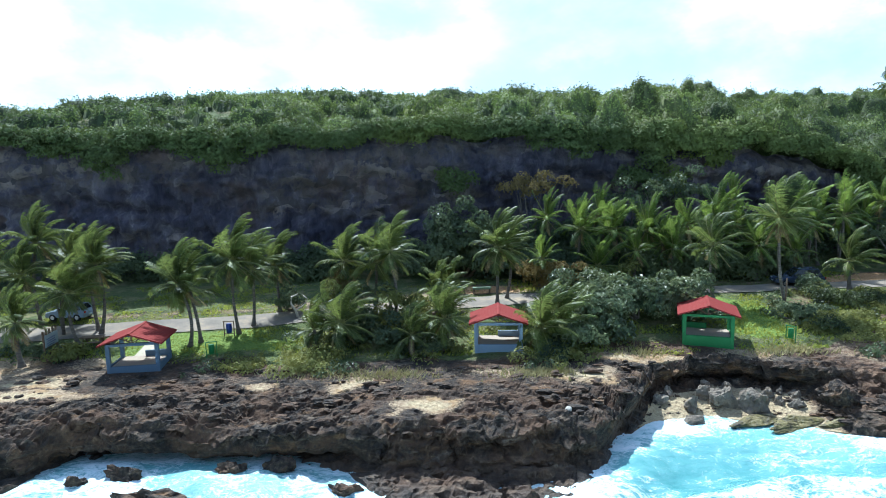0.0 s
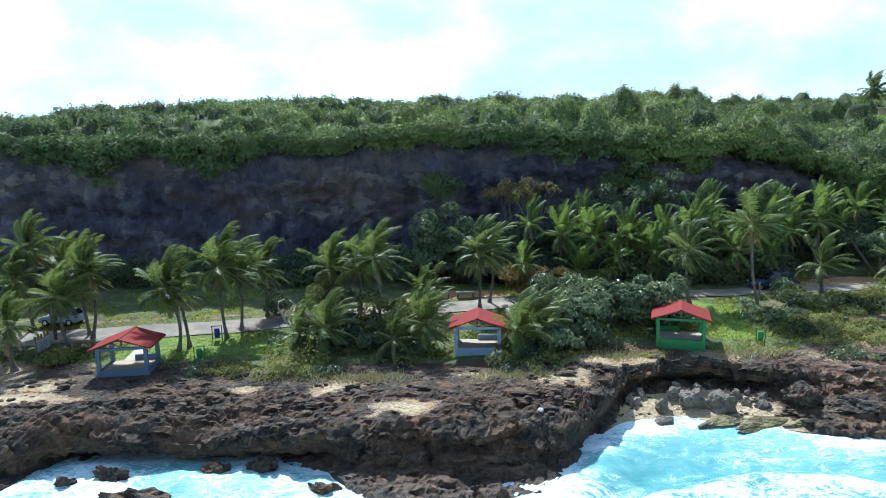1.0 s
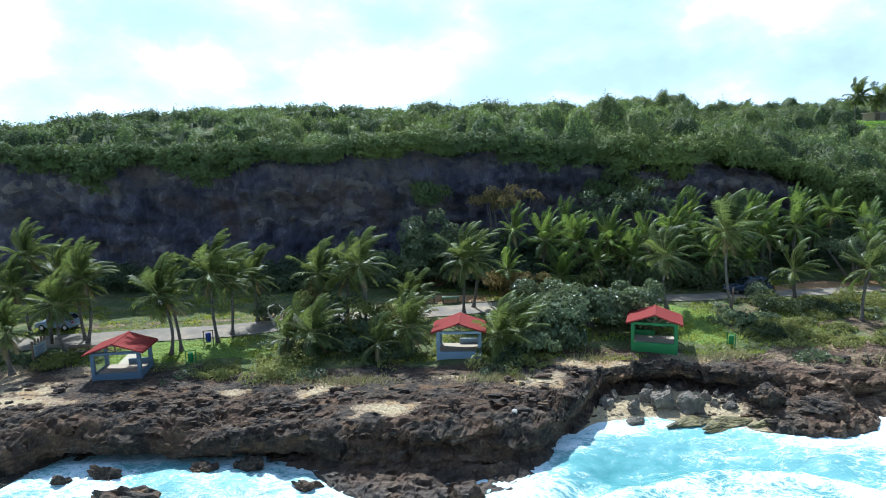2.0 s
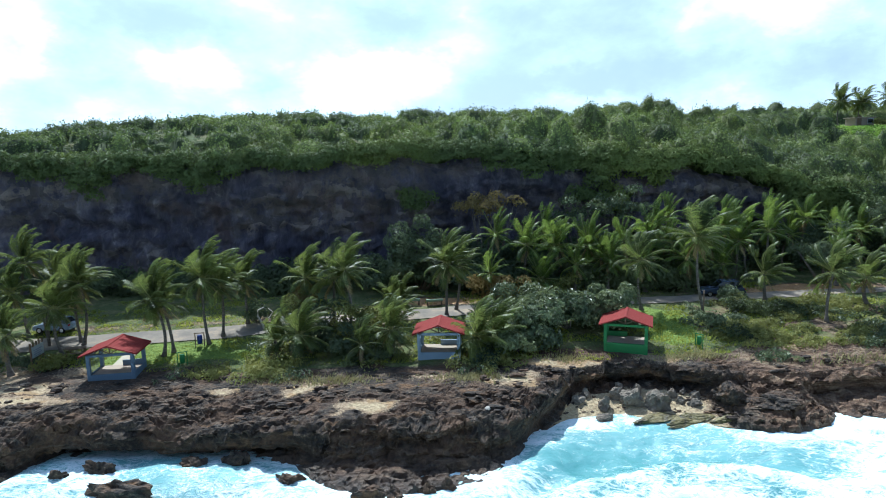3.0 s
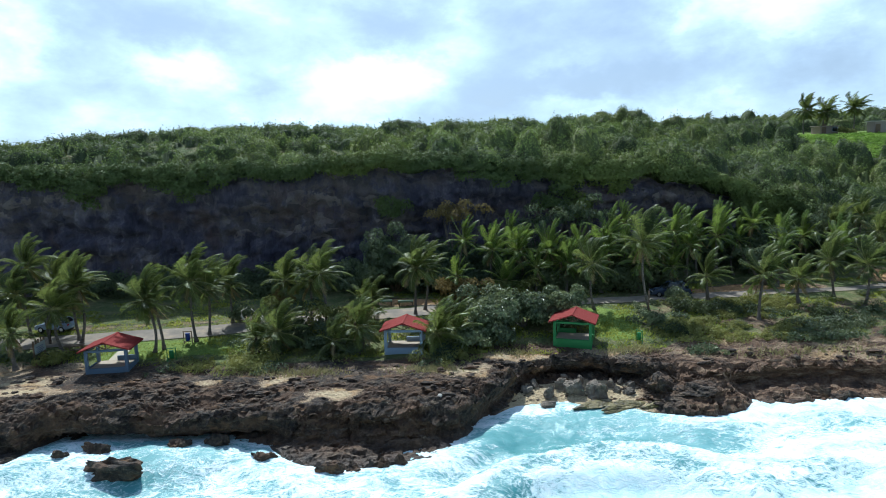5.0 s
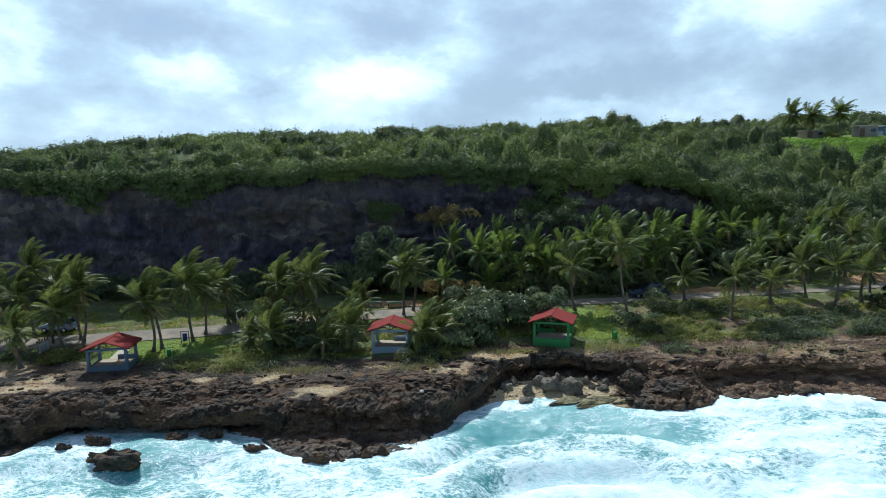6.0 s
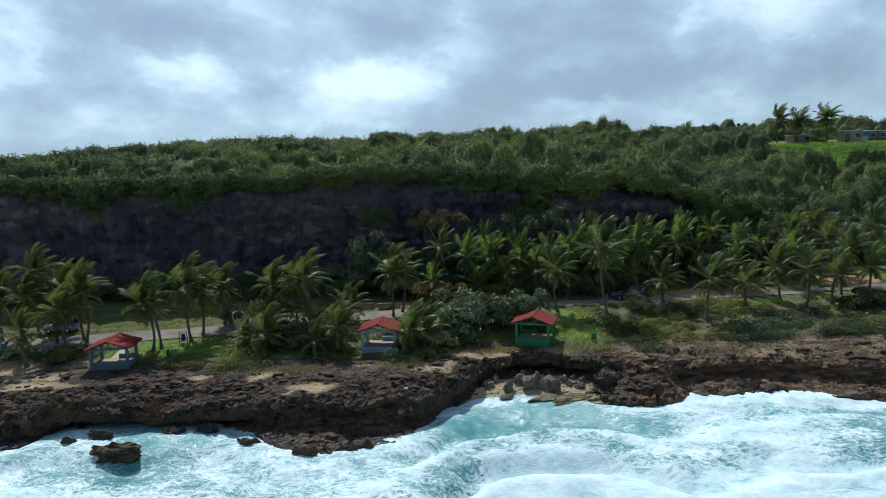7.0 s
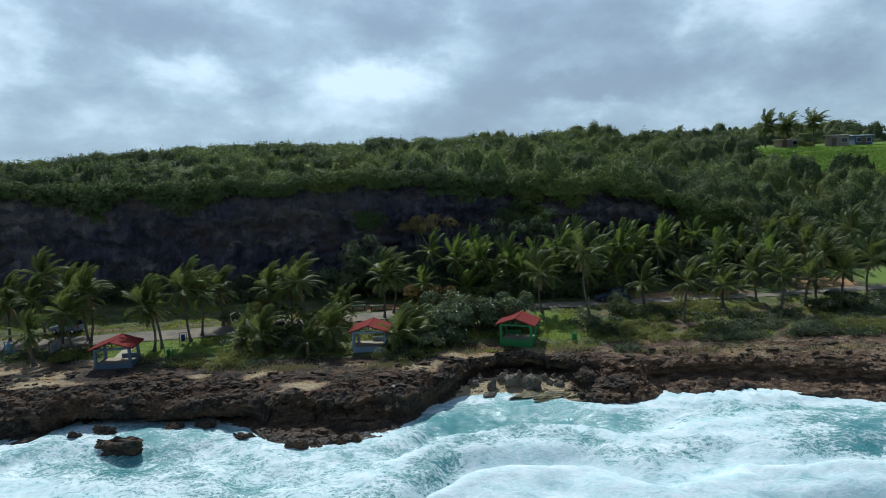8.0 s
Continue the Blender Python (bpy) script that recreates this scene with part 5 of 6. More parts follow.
def make_ground_cover():
    """Creepers and low scrub on the flat ground behind the rock shelf."""
    rng = np.random.RandomState(6)
    x, y = rng.uniform(-46, 72, 12000), rng.uniform(38.5, 55.5, 12000)
    d = fbm(x * 0.16, y * 0.2, 3, 201)
    right = smooth(x, 26.5, 29) * smooth(y, 42.6, 44.6 + 1.5 * d) * (1 - smooth(y, 53.5, 55.5)) * smooth(0.45 * d + 0.55 * fbm(x * 0.5, y * 0.75, 3, 203), 0.46, 0.53)
    mid = np.exp(-(((x + 9.2) / 3.0) ** 2 + ((y - 43.0) / 2.2) ** 2)) + np.exp(-(((x - 8.0) / 2.6) ** 2 + ((y - 43.4) / 2.2) ** 2)) + np.exp(-(((x + 2) / 4) ** 2 + ((y - 46) / 2.5) ** 2))
    left = 0.5 * np.exp(-(((x + 14) / 3) ** 2 + ((y - 41.6) / 1.2) ** 2)) + 0.6 * np.exp(-(((x + 32) / 3) ** 2 + ((y - 45.6) / 1.2) ** 2))
    p = np.maximum(np.maximum(right, np.clip(mid, 0, 1) * smooth(d, 0.3, 0.5)), left)
    lawn = ((x > 21) & (x < 28.5) & (y > 43.5)) | ((np.abs(x - 3.9) < 2.6) & (y > 42.4) & (y < 47)) | ((np.abs(x - 19.4) < 2.8) & (y > 42.0) & (y < 48)) | ((np.abs(x + 22) < 2.6) & (y > 40.5) & (y < 45.5))
    ok = (rng.rand(len(x)) < p) & ~lawn
    x, y = x[ok], y[ok]
    r = (0.2 + 0.5 * rng.rand(len(x)) ** 1.6) * (1 + 0.8 * smooth(fbm(x * 0.3, y * 0.3, 2, 207), 0.5, 0.7))
    c = np.stack([x, y, ground_z(x, y) + 0.06 + 0.55 * r * rng.rand(len(x))], 1)
    half = rng.rand(len(x)) < smooth(fbm(x * 0.12, y * 0.2, 2, 211), 0.42, 0.58)
    for nm, sel, mt, lb in (("creeper", half, CREEPER, "bright green creeping plants over sandy ground"), ("low_scrub", ~half, GRAPE, "low grey-green salt scrub behind the shelf")):
        v = leaf_cloud(rng, c[sel], np.stack([r, r, r * 0.75], 1)[sel], np.clip((r[sel] ** 2 * 240).astype(int), 26, 160), 0.17, 0.1, 0.4, 0.7, 0.45)
        tagged(part(nm, cloud_mesh(nm, v), mt), lb, "plants", kind="stuff")
    # tufts of dry grass
    t = []
    for cx, cy, rx, ry, n_ in ((6.0, 39.2, 2.2, 1.0, 900), (-4, 39.4, 2.4, .8, 600), (-8.5, 40.2, 3, .9, 400), (24.5, 42.6, 2.5, .8, 500), (40, 41.2, 8, .9, 450), (52, 39.5, 6, .9, 500), (14, 43.2, 2, .8, 350)):
        t.append(np.stack([cx + rx * rng.normal(size=n_) * 0.6, cy + ry * rng.normal(size=n_) * 0.6], 1))
    t = np.concatenate(t)
    z = ground_z(t[:, 0], t[:, 1]) - 0.12
    a = np.column_stack([t, z])
    d = rng.normal(size=(len(a), 3)) * np.array([0.18, 0.18, 0.05]) + np.array([0.05, 0, 0.36])
    wv = rng.normal(size=(len(a), 3)) * np.array([0.04, 0.04, 0])
    v = np.stack([a - wv, a + wv, a + d + wv * 0.2, a + d - wv * 0.2], 1).reshape(-1, 3)
    tagged(part("dry_grass", cloud_mesh("dry_grass", v), STRAW), "straw-coloured dry grass tufts on the shelf", "grass", kind="stuff")


def make_lawn():
    """Short uneven grass on the lawns and verges."""
    rng = np.random.RandomState(12)
    n_ = 90000
    x, y = rng.uniform(-44, 66, n_), rng.uniform(42.5, 62.5, n_)
    clump = fbm(x * 0.5, y * 0.6, 3, 231)
    tidy = ((x > 20.5) & (x < 28.5)) | ((x > -30) & (x < -12))
    ok = (rng.rand(n_) < smooth(clump + 0.14 * tidy, 0.40, 0.60)) & (np.abs(y - road_y(x) + 0.4) > 1.75)
    for px, py, _, tn, *rest in PAV:
        a = math.radians(tn)
        u, v = (x - px) * math.cos(a) + (y - py) * math.sin(a), -(x - px) * math.sin(a) + (y - py) * math.cos(a)
        ok &= ~((np.abs(u) < 1.95) & (v > -0.6) & (v < 3.0))
    ok &= ~((np.abs(x + 23.3) < 0.75) & (y < 48.8)) & (y > 43.0 + 1.2 * (x < -24) + 1.4 * (x > 28))
    x, y = x[ok], y[ok]
    n_ = len(x)
    a = np.column_stack([x, y, ground_z(x, y) - 0.04])
    tall = rng.uniform(0.07, 0.2, n_) * (0.6 + 0.9 * smooth(clump[ok], 0.5, 0.7))
    d = rng.normal(size=(n_, 3)) * np.array([0.09, 0.09, 0.0]) + np.stack([0.03 + 0 * tall, 0 * tall, tall], 1)
    wv = rng.normal(size=(n_, 3)) * np.array([0.055, 0.055, 0])
    v = np.stack([a - wv, a + wv, a + d + wv * 0.3, a + d - wv * 0.3], 1).reshape(-1, 3)
    tagged(part("lawn_grass", cloud_mesh("lawn_grass", v), LAWN), "short patchy yellow-green grass on lawns and verges", "grass", kind="stuff")


make_understorey()
make_meadow()
make_ground_cover()

# ---- picnic pavilions ----


def pavilion(x, y, z, turn, paint, label, bench_side=1):
    """Open shelter: plinth, four posts, low walls, beams, truss and a gabled sheet roof. Origin at the middle of its front foot."""
    W, D = 3.55, 2.75
    root = thing("picnic_pavilion", pose(x, y, z, 0, 0, turn), label, "pavilion", "picnic pavilions")
    part("plinth", boxed((W - 0.1, D - 0.1, 1.15), (0, D / 2 + 0.08, 0.22), None, 0.02), FLOORS, root, "stained brown concrete floor slab")
    for sx in (-1, 1):
        for yy in (0.12, D - 0.12):
            part("post", boxed((0.26, 0.26, 2.85), (sx * (W / 2 - 0.13), yy, 1.05), None, 0.015), paint, root)
    part("front_wall", boxed((W - 0.52, 0.18, 1.4), (0, 0.09, 0.18), None, 0.012), paint, root)
    for sx in (-1, 1):
        part("side_wall", boxed((0.14, D - 0.5, 0.92), (sx * (W / 2 - 0.1), D / 2, 0.42), None, 0.012), paint, root)
    part("back_wall", boxed((W * 0.46, 0.14, 0.5), (bench_side * W * 0.22, D - 0.1, 0.98), None, 0.012), paint, root)
    for yy in (0.12, D - 0.12):
        part("tie_beam", boxed((W - 0.02, 0.2, 0.2), (0, yy, 2.42), None, 0.012), paint, root)
    for sx in (-1, 1):
        part("side_beam", boxed((0.18, D - 0.46, 0.18), (sx * (W / 2 - 0.13), D / 2, 2.42), None, 0.012), paint, root)
    half, eave, apex = 2.14, 2.52, 3.26
    y0, y1 = -0.42, D + 0.45
    for yy in (0.14, D - 0.14):
        part("king_post", boxed((0.09, 0.09, 0.62), (0, yy, 2.80), None, 0.008), WOOD, root)
        for sx in (-1, 1):
            part("strut", bar((sx * 0.06, yy, 2.54), (sx * 0.75, yy, 2.90), 0.07), WOOD, root)
            part("rafter", bar((sx * (half - 0.12), yy, eave + 0.0), (sx * 0.03, yy, apex - 0.09), 0.07, 0.1), WOOD, root)
    for sx in (-1, 1):
        bm = bmesh.new()
        # corrugated sheet: ribs run down the slope
        nr = 44
        top, low = [], []
        for i in range(nr + 1):
            yy = y0 + (y1 - y0) * i / nr
            rib = 0.018 if i % 4 == 0 else 0.0
            top.append([bm.verts.new((sx * (0.0 + half * f), yy, apex - (apex - eave) * f + 0.03 + rib - 0.012 * math.sin(f * 3.14))) for f in (0, 0.5, 1.0)])
            low.append([bm.verts.new((sx * (0.0 + half * f), yy, apex - (apex - eave) * f - 0.02)) for f in (0, 0.5, 1.0)])
        for i in range(nr):
            for j in range(2):
                bm.faces.new((top[i][j], top[i + 1][j], top[i + 1][j + 1], top[i][j + 1]))
                bm.faces.new((low[i][j], low[i][j + 1], low[i + 1][j + 1], low[i + 1][j]))
            bm.faces.new((top[i][2], top[i + 1][2], low[i + 1][2], low[i][2]))
        for i in (0, nr):
            for j in range(2):
                bm.faces.new((top[i][j], top[i][j + 1], low[i][j + 1], low[i][j]))
        bmesh.ops.recalc_face_normals(bm, faces=bm.faces)
        part("roof_panel", bm, RED, root, "red painted sheet roof slope")
        part("fascia", bar((sx * half, y0, eave - 0.02), (sx * half, y1, eave - 0.02), 0.04, 0.13, 0.004), RED, root)
        for yy in (y0, y1):
            part("barge_board", bar((sx * half, yy, eave - 0.035), (sx * 0.01, yy, apex - 0.035), 0.12, 0.035, 0.004), RED, root)
    part("ridge_cap", bar((0, y0, apex + 0.045), (0, y1, apex + 0.045), 0.2, 0.03, 0.01), RED, root)
    return root


PAV = [(-22.2, 41.35, 2.55, 7.5, BLUE, "pale blue picnic pavilion with red gabled roof and path", 1),
       (3.75, 43.4, 2.80, -4.5, PALE, "faded blue-white picnic pavilion with red roof among palms", 1),
       (19.4, 44.0, 2.85, -20.0, GREEN, "bright green picnic pavilion with red roof on the cove", -1)]
for p_ in PAV:
    pavilion(*p_)
make_lawn()


# ---- rocks ----


def rock(name, x, y, z, rx, ry, rz, seed, mat, label, category="rock", group="", sub=3, rough=0.42):
    """A weathered rock with flattened facets and hollows, resting at z."""
    rng = np.random.RandomState(seed)
    bm = bmesh.new()
    verts = bmesh.ops.create_icosphere(bm, subdivisions=sub, radius=1)["verts"]
    off = Vector(rng.rand(3) * 90)
    cuts = [(Vector(rng.normal(size=3)).normalized(), rng.uniform(0.45, 0.8)) for _ in range(10)]
    for v in verts:
        p = v.co.copy()
        for nrm, d_ in cuts:
            over = p.dot(nrm) - d_
            if over > 0:
                p -= nrm * over * 0.92
        p *= 1 + rough * (0.6 * noise.noise(p * 1.6 + off) + 0.35 * noise.noise(p * 4.1 + off) + 0.18 * noise.noise(p * 9 + off))
        v.co = Vector((p.x * rx, p.y * ry, max(p.z, -0.55) * rz))
    ob = part(name, bm, mat)
    ob.matrix_world = pose(x, y, z + 0.45 * rz, 0, 0, rng.uniform(-25, 25))
    return tagged(ob, label, category, group)


def beach_z(x, y):
    """Height of the cove floor."""
    f = np.clip((y - shore(x, 1)) / (shore(x, 3) - shore(x, 1)), 0, 1)
    return float(shore(x, 2) + (shore(x, 4) - shore(x, 2)) * f)


for i_, (x_, y_, r_, h_) in enumerate([(15.9, 37.6, 1.05, .6), (16.3, 39.0, .65, .95), (17.5, 40.2, .75, .85), (18.5, 39.2, 1.0, 1.15), (20.4, 38.7, 1.3, 1.3), (18.0, 41.0, .5, .6), (19.2, 40.4, .6, .7),
                                       (22.1, 38.9, .5, .5), (22.9, 38.3, .55, .5), (21.8, 39.7, .5, .5), (23.3, 39.2, .55, .5), (15.2, 40.4, .5, .55), (14.4, 39.7, .6, .5), (22.6, 39.9, .4, .4)]):
    rock("boulder", x_, y_, beach_z(x_, y_) - 0.08, r_ * 0.88, r_ * 0.75, h_ * 0.92, 600 + i_, GREY_ROCK, "grey limestone boulder lying on the cove sand", "boulder", "boulders in the cove", 4, 0.55)
for i_, (x_, y_, rx_, ry_, h_) in enumerate([(-15.3, 28.9, 2.5, 1.3, .7), (-18.2, 31.6, 1.1, .6, .6), (-12.2, 32.0, 1.0, .6, .5), (-9.4, 32.2, 1.3, .6, .6), (-0.5, 27.6, 1.3, .7, .45), (1.0, 27.6, .7, .45, .4), (2.8, 27.8, .6, .4, .35),
                                             (4.2, 28.2, .7, .4, .4), (-5.6, 29.6, 1.0, .6, .5), (38.0, 36.6, 1.2, .6, .6), (39.9, 36.0, 1.4, .7, .7), (34.7, 36.4, .8, .5, .5), (-20.5, 31.2, .7, .5, .4)]):
    rock("sea_rock", x_, y_, -0.3, rx_, ry_, h_ * 0.9 + 0.35, 640 + i_, ROCK, "dark wet rock washed by the surf", "rock", "rocks in the surf", 4, 0.75)
for i_, (x_, y_, rx_, ry_, h_) in enumerate([(19.6, 37.2, 2.2, .8, .34), (22.6, 36.9, 2.0, .8, .36), (21.2, 36.3, 1.7, .6, .28), (24.6, 36.2, 1.4, .7, .36)]):
    rock("tidal_ledge", x_, y_, 0.0, rx_, ry_, h_, 660 + i_, ALGAE, "flat wet ledge covered in yellow-green algae", "rock", "wet ledges of the cove", 4, 0.4)
rock("spur_rock", 28.5, 36.4, 1.0, 2.1, 1.5, 0.75, 670, ROCK, "brown rock spur beside the cove", "rock", "", 5, 0.8)
rock("spur_rock", 25.4, 37.6, 0.9, 1.3, 1.2, 1.2, 671, ROCK, "brown rock block at the cove corner", "rock", "", 4, 0.7)
rock("pale_stone", 6.9, 33.6, gz(6.9, 33.6) + 0.1, .2, .2, .22, 672, CONCRETE, "small pale stone block on the dark shelf", "stone", "", 2, 0.15)
rock("flat_stone", 29.0, 48.6, gz(29, 48.6) + 0.15, .75, .5, .22, 673, CONCRETE, "flat pale stone lying among green plants", "stone", "", 2, 0.2)
rock("dark_stone", -30.2, 45.2, gz(-30.2, 45.2) - 0.05, .5, .4, .45, 674, ROCK, "dark stone on dry ground near a palm", "stone", "", 2, 0.25)


def make_rubble():
    """Loose pitted lumps all over the rock shelf."""
    rng = np.random.RandomState(9)
    n_ = 2600
    x = rng.uniform(-46, 66, n_)
    d = rng.uniform(-0.1, 8.5, n_)
    y = top_edge(x) + 0.5 + d
    keep = (fbm(x * 0.5, y * 0.8, 3, 221) > 0.47) & ((y < 42.0) | (x < -24)) & (y < 44)
    keep &= ((x + 1.5) / 3.2) ** 2 + ((y - 34.3) / 1.2) ** 2 > 1
    keep &= ~((np.abs(x + 22.2) < 2.3) & (y > 40.6)) & ~((np.abs(x - 19.4) < 2.6) & (y > 42))
    x, y = x[keep], y[keep]
    n_ = len(x)
    r = 0.06 + 0.28 * rng.rand(n_) ** 3.0
    z = ground_z(x, y) + rng.uniform(-0.2, 0.15, n_)
    # broken stones over the cove floor
    bx = 26.5 - 15 * rng.rand(280) ** 1.7
    by = shore(bx, 1) + (shore(bx, 3) - shore(bx, 1)) * rng.uniform(0.12, 0.95, 280) ** 0.8
    bf = (by - shore(bx, 1)) / (shore(bx, 3) - shore(bx, 1))
    bz = shore(bx, 2) + (shore(bx, 4) - shore(bx, 2)) * bf
    x, y, z = np.concatenate([x, bx]), np.concatenate([y, by]), np.concatenate([z, bz])
    r = np.concatenate([r, 0.05 + 0.22 * rng.rand(280) ** 2.5 * (0.4 + 0.9 * smooth(bx, 19, 25))])
    n_ = len(x)
    # a cube pulled to a ball, four cells a side
    k_ = 4
    t = np.linspace(-1, 1, k_ + 1)
    U, V = np.meshgrid(t, t)
    faces_v, q, o = [], [], 0
    for ax in range(3):
        for sg in (-1, 1):
            p = np.zeros((k_ + 1, k_ + 1, 3))
            p[..., ax], p[..., (ax + 1) % 3], p[..., (ax + 2) % 3] = sg, U * sg, V
            faces_v.append(p.reshape(-1, 3))
            q.append(grid_quads(k_ + 1, k_ + 1) + o)
            o += (k_ + 1) ** 2
    ball = np.concatenate(faces_v)
    q = np.concatenate(q)
    ball = ball / np.linalg.norm(ball, axis=1, keepdims=True) ** 0.8
    seed = rng.rand(n_, 1) * 200
    bx, by, bz = ball[:, 0][None], ball[:, 1][None], ball[:, 2][None]
    k1 = 0.62 + 0.75 * vnoise(bx * 1.4 + seed, by * 1.4 + bz * 1.9 + seed, 2) * 1.0 + 0.35 * (vnoise(bx * 3.5 + seed, by * 3.5 - bz * 3.0, 4) - 0.5)
    sh = np.stack([r * rng.uniform(0.9, 2.1, n_), r * rng.uniform(0.7, 1.2, n_), r * rng.uniform(0.3, 0.6, n_)], 1)
    v = ball[None] * k1[..., None] * sh[:, None, :]
    v = v + np.stack([x, y, z], 1)[:, None, :]
    quads = (q[None] + (np.arange(n_) * len(ball))[:, None, None]).reshape(-1, 4)
    return tagged(part("rubble", array_mesh("rubble", v.reshape(-1, 3), quads, False), ROCK), "loose dark pitted limestone lumps on the shelf", "rubble", kind="stuff")


make_rubble()

# ---- roadside things ----


def bin_stand(x, y, turn, drum, mat_d, frame_mat, label, size=1.0):
    root = thing("litter_bin", pose(x, y, gz(x, y) - 0.05, 0, 0, turn) @ Matrix.Scale(size, 4), label, "litter bin", "litter bins")
    for sx in (-1, 1):
        part("post", boxed((0.08, 0.08, 1.55), (sx * 0.46, 0, 0.72), None, 0.008), frame_mat, root)
    part("top_rail", boxed((1.08, 0.08, 0.08), (0, 0, 1.52), None, 0.008), frame_mat, root)
    part("low_rail", boxed((0.9, 0.06, 0.06), (0, 0, 0.34), None, 0.008), frame_mat, root)
    b = part("drum", tube([(0, 0, 0.42), (0, 0, 0.45), (0, 0, 0.85), (0, 0, 1.26), (0, 0, 1.3)], [0.23, 0.25, 0.26, 0.25, 0.23], 18), mat_d, root, drum)
    part("hoop", tube([(0, 0, 0.83), (0, 0, 0.88)], [0.27, 0.27], 18), mat_d, b)
    return root


bin_stand(-17.7, 48.0, 5, "dark blue plastic drum", NAVY, WOOD, "dark blue litter drum hung in a wooden frame", 0.85)
bin_stand(-17.7, 44.1, 20, "green painted drum", GREEN, GREEN, "green litter drum in a green frame beside a palm", 0.8)
bin_stand(25.8, 44.4, -60, "green painted drum", GREEN, GREEN, "green litter drum in a green frame on the lawn", 0.78)


def notice_board(x, y, turn):
    root = thing("notice_board", pose(x, y, gz(x, y) - 0.05, 0, 0, turn), "weathered white notice board on dark wooden posts", "notice board")
    for i in range(5):
        part("post", boxed((0.12, 0.12, 1.95 + 0.16 * (i % 2)), (-0.96 + 0.48 * i, 0, 0.95), None, 0.01), WOOD, root)
    b = part("board", boxed((1.9, 0.05, 0.95), (0, -0.1, 1.1), None, 0.008), WHITE, root, "faded white board with worn lines")
    for i in range(4):
        part("line", boxed((1.3 - 0.25 * (i % 2), 0.012, 0.05), (-0.1, -0.133, 1.25 - 0.17 * i), None, 0.0), NAVY, b)
    return root


notice_board(-30.9, 45.9, 97)


def picnic_table(x, y, turn, mat, label):
    root = thing("picnic_table", pose(x, y, gz(x, y), 0, 0, turn), label, "picnic table", "picnic tables")
    for i in range(4):
        part("top_plank", boxed((1.7, 0.17, 0.045), (0, -0.28 + 0.187 * i, 0.75), None, 0.006), mat, root)
    for sy in (-1, 1):
        part("seat", boxed((1.7, 0.26, 0.045), (0, sy * 0.68, 0.45), None, 0.006), mat, root)
        for sx in (-0.6, 0.6):
            part("leg", bar((sx, sy * 0.62, 0.0), (sx, sy * 0.2, 0.73), 0.08), mat, root)
    for sx in (-0.6, 0.6):
        part("cross_bar", boxed((0.06, 1.5, 0.07), (sx, 0, 0.4), None, 0.006), mat, root)
    return root


picnic_table(-28.0, 46.6, 10, WOOD, "weathered wooden picnic table on the lawn")


def roadside_bench(x, y, turn):
    root = thing("bench", pose(x, y, gz(x, y), 0, 0, turn), "low grey-green bench on two dark legs beside the road", "bench", "benches beside the road")
    part("seat", boxed((1.75, 0.42, 0.07), (0, 0, 0.62), None, 0.01), BENCH, root)
    part("front_board", boxed((1.75, 0.05, 0.14), (0, -0.2, 0.52), None, 0.008), BENCH, root)
    for sx in (-0.75, 0.75):
        part("leg", boxed((0.13, 0.36, 0.6), (sx, 0, 0.28), None, 0.01), WOOD, root, "dark timber leg")
    return root


roadside_bench(3.4, 57.3, 4)
roadside_bench(1.0, 57.5, 4)
ob_ = part("marker_post", boxed((0.2, 0.2, 2.2), (0, 0, 1.0), None, 0.02), WOOD)
ob_.matrix_world = pose(-1.1, 46.8, gz(-1.1, 46.8) - 0.05, 0, 2, 10)
tagged(ob_, "weathered upright wooden post among shrubs", "post")
for i_, (x_, y_, w_, l_, tn) in enumerate([(-23.3, 46.4, 1.1, 4.4, 4)]):
    ob_ = part("footpath", boxed((w_, l_, 0.14), (0, 0, 0.0), None, 0.02), PATHWAY)
    sl = math.degrees(math.atan((gz(x_, y_ + l_ / 2) - gz(x_, y_ - l_ / 2)) / l_))
    ob_.matrix_world = pose(x_, y_, gz(x_, y_) + 0.03, sl, 0, tn)
    tagged(ob_, "pale concrete footpath from pavilion to road", "path", kind="structure")


def driftwood(x, y):
    root = thing("dead_tree", pose(x, y, gz(x, y) - 0.05), "bleached twisted dead branch beside a dark bush", "dead tree")
    part("trunk", tube([(0, 0, 0), (-.2, 0, .7), (-.6, .1, 1.3), (-.5, 0, 1.9), (.1, -.1, 2.2)], [.13, .11, .09, .07, .04], 7), CONCRETE, root)
    part("branch", tube([(-.2, 0, .7), (.5, .1, 1.1), (.9, 0, 1.7), (.5, -.1, 2.1)], [.08, .07, .05, .03], 7), CONCRETE, root)
    return root


driftwood(-13.0, 51.9)
POST_X, POST_Y = 29.0, 51.0
ob_ = part("sign_post", tube([(0, 0, 0), (0, 0, 1.4), (0.02, 0, 2.7), (0.02, 0, 2.76)], [0.08, 0.075, 0.07, 0.02], 10), WOOD)
ob_.matrix_world = pose(POST_X, POST_Y, gz(POST_X, POST_Y) - 0.05, 0, 1, 0)
tagged(ob_, "plain weathered grey post among low bushes", "post")

# ---- cars ----


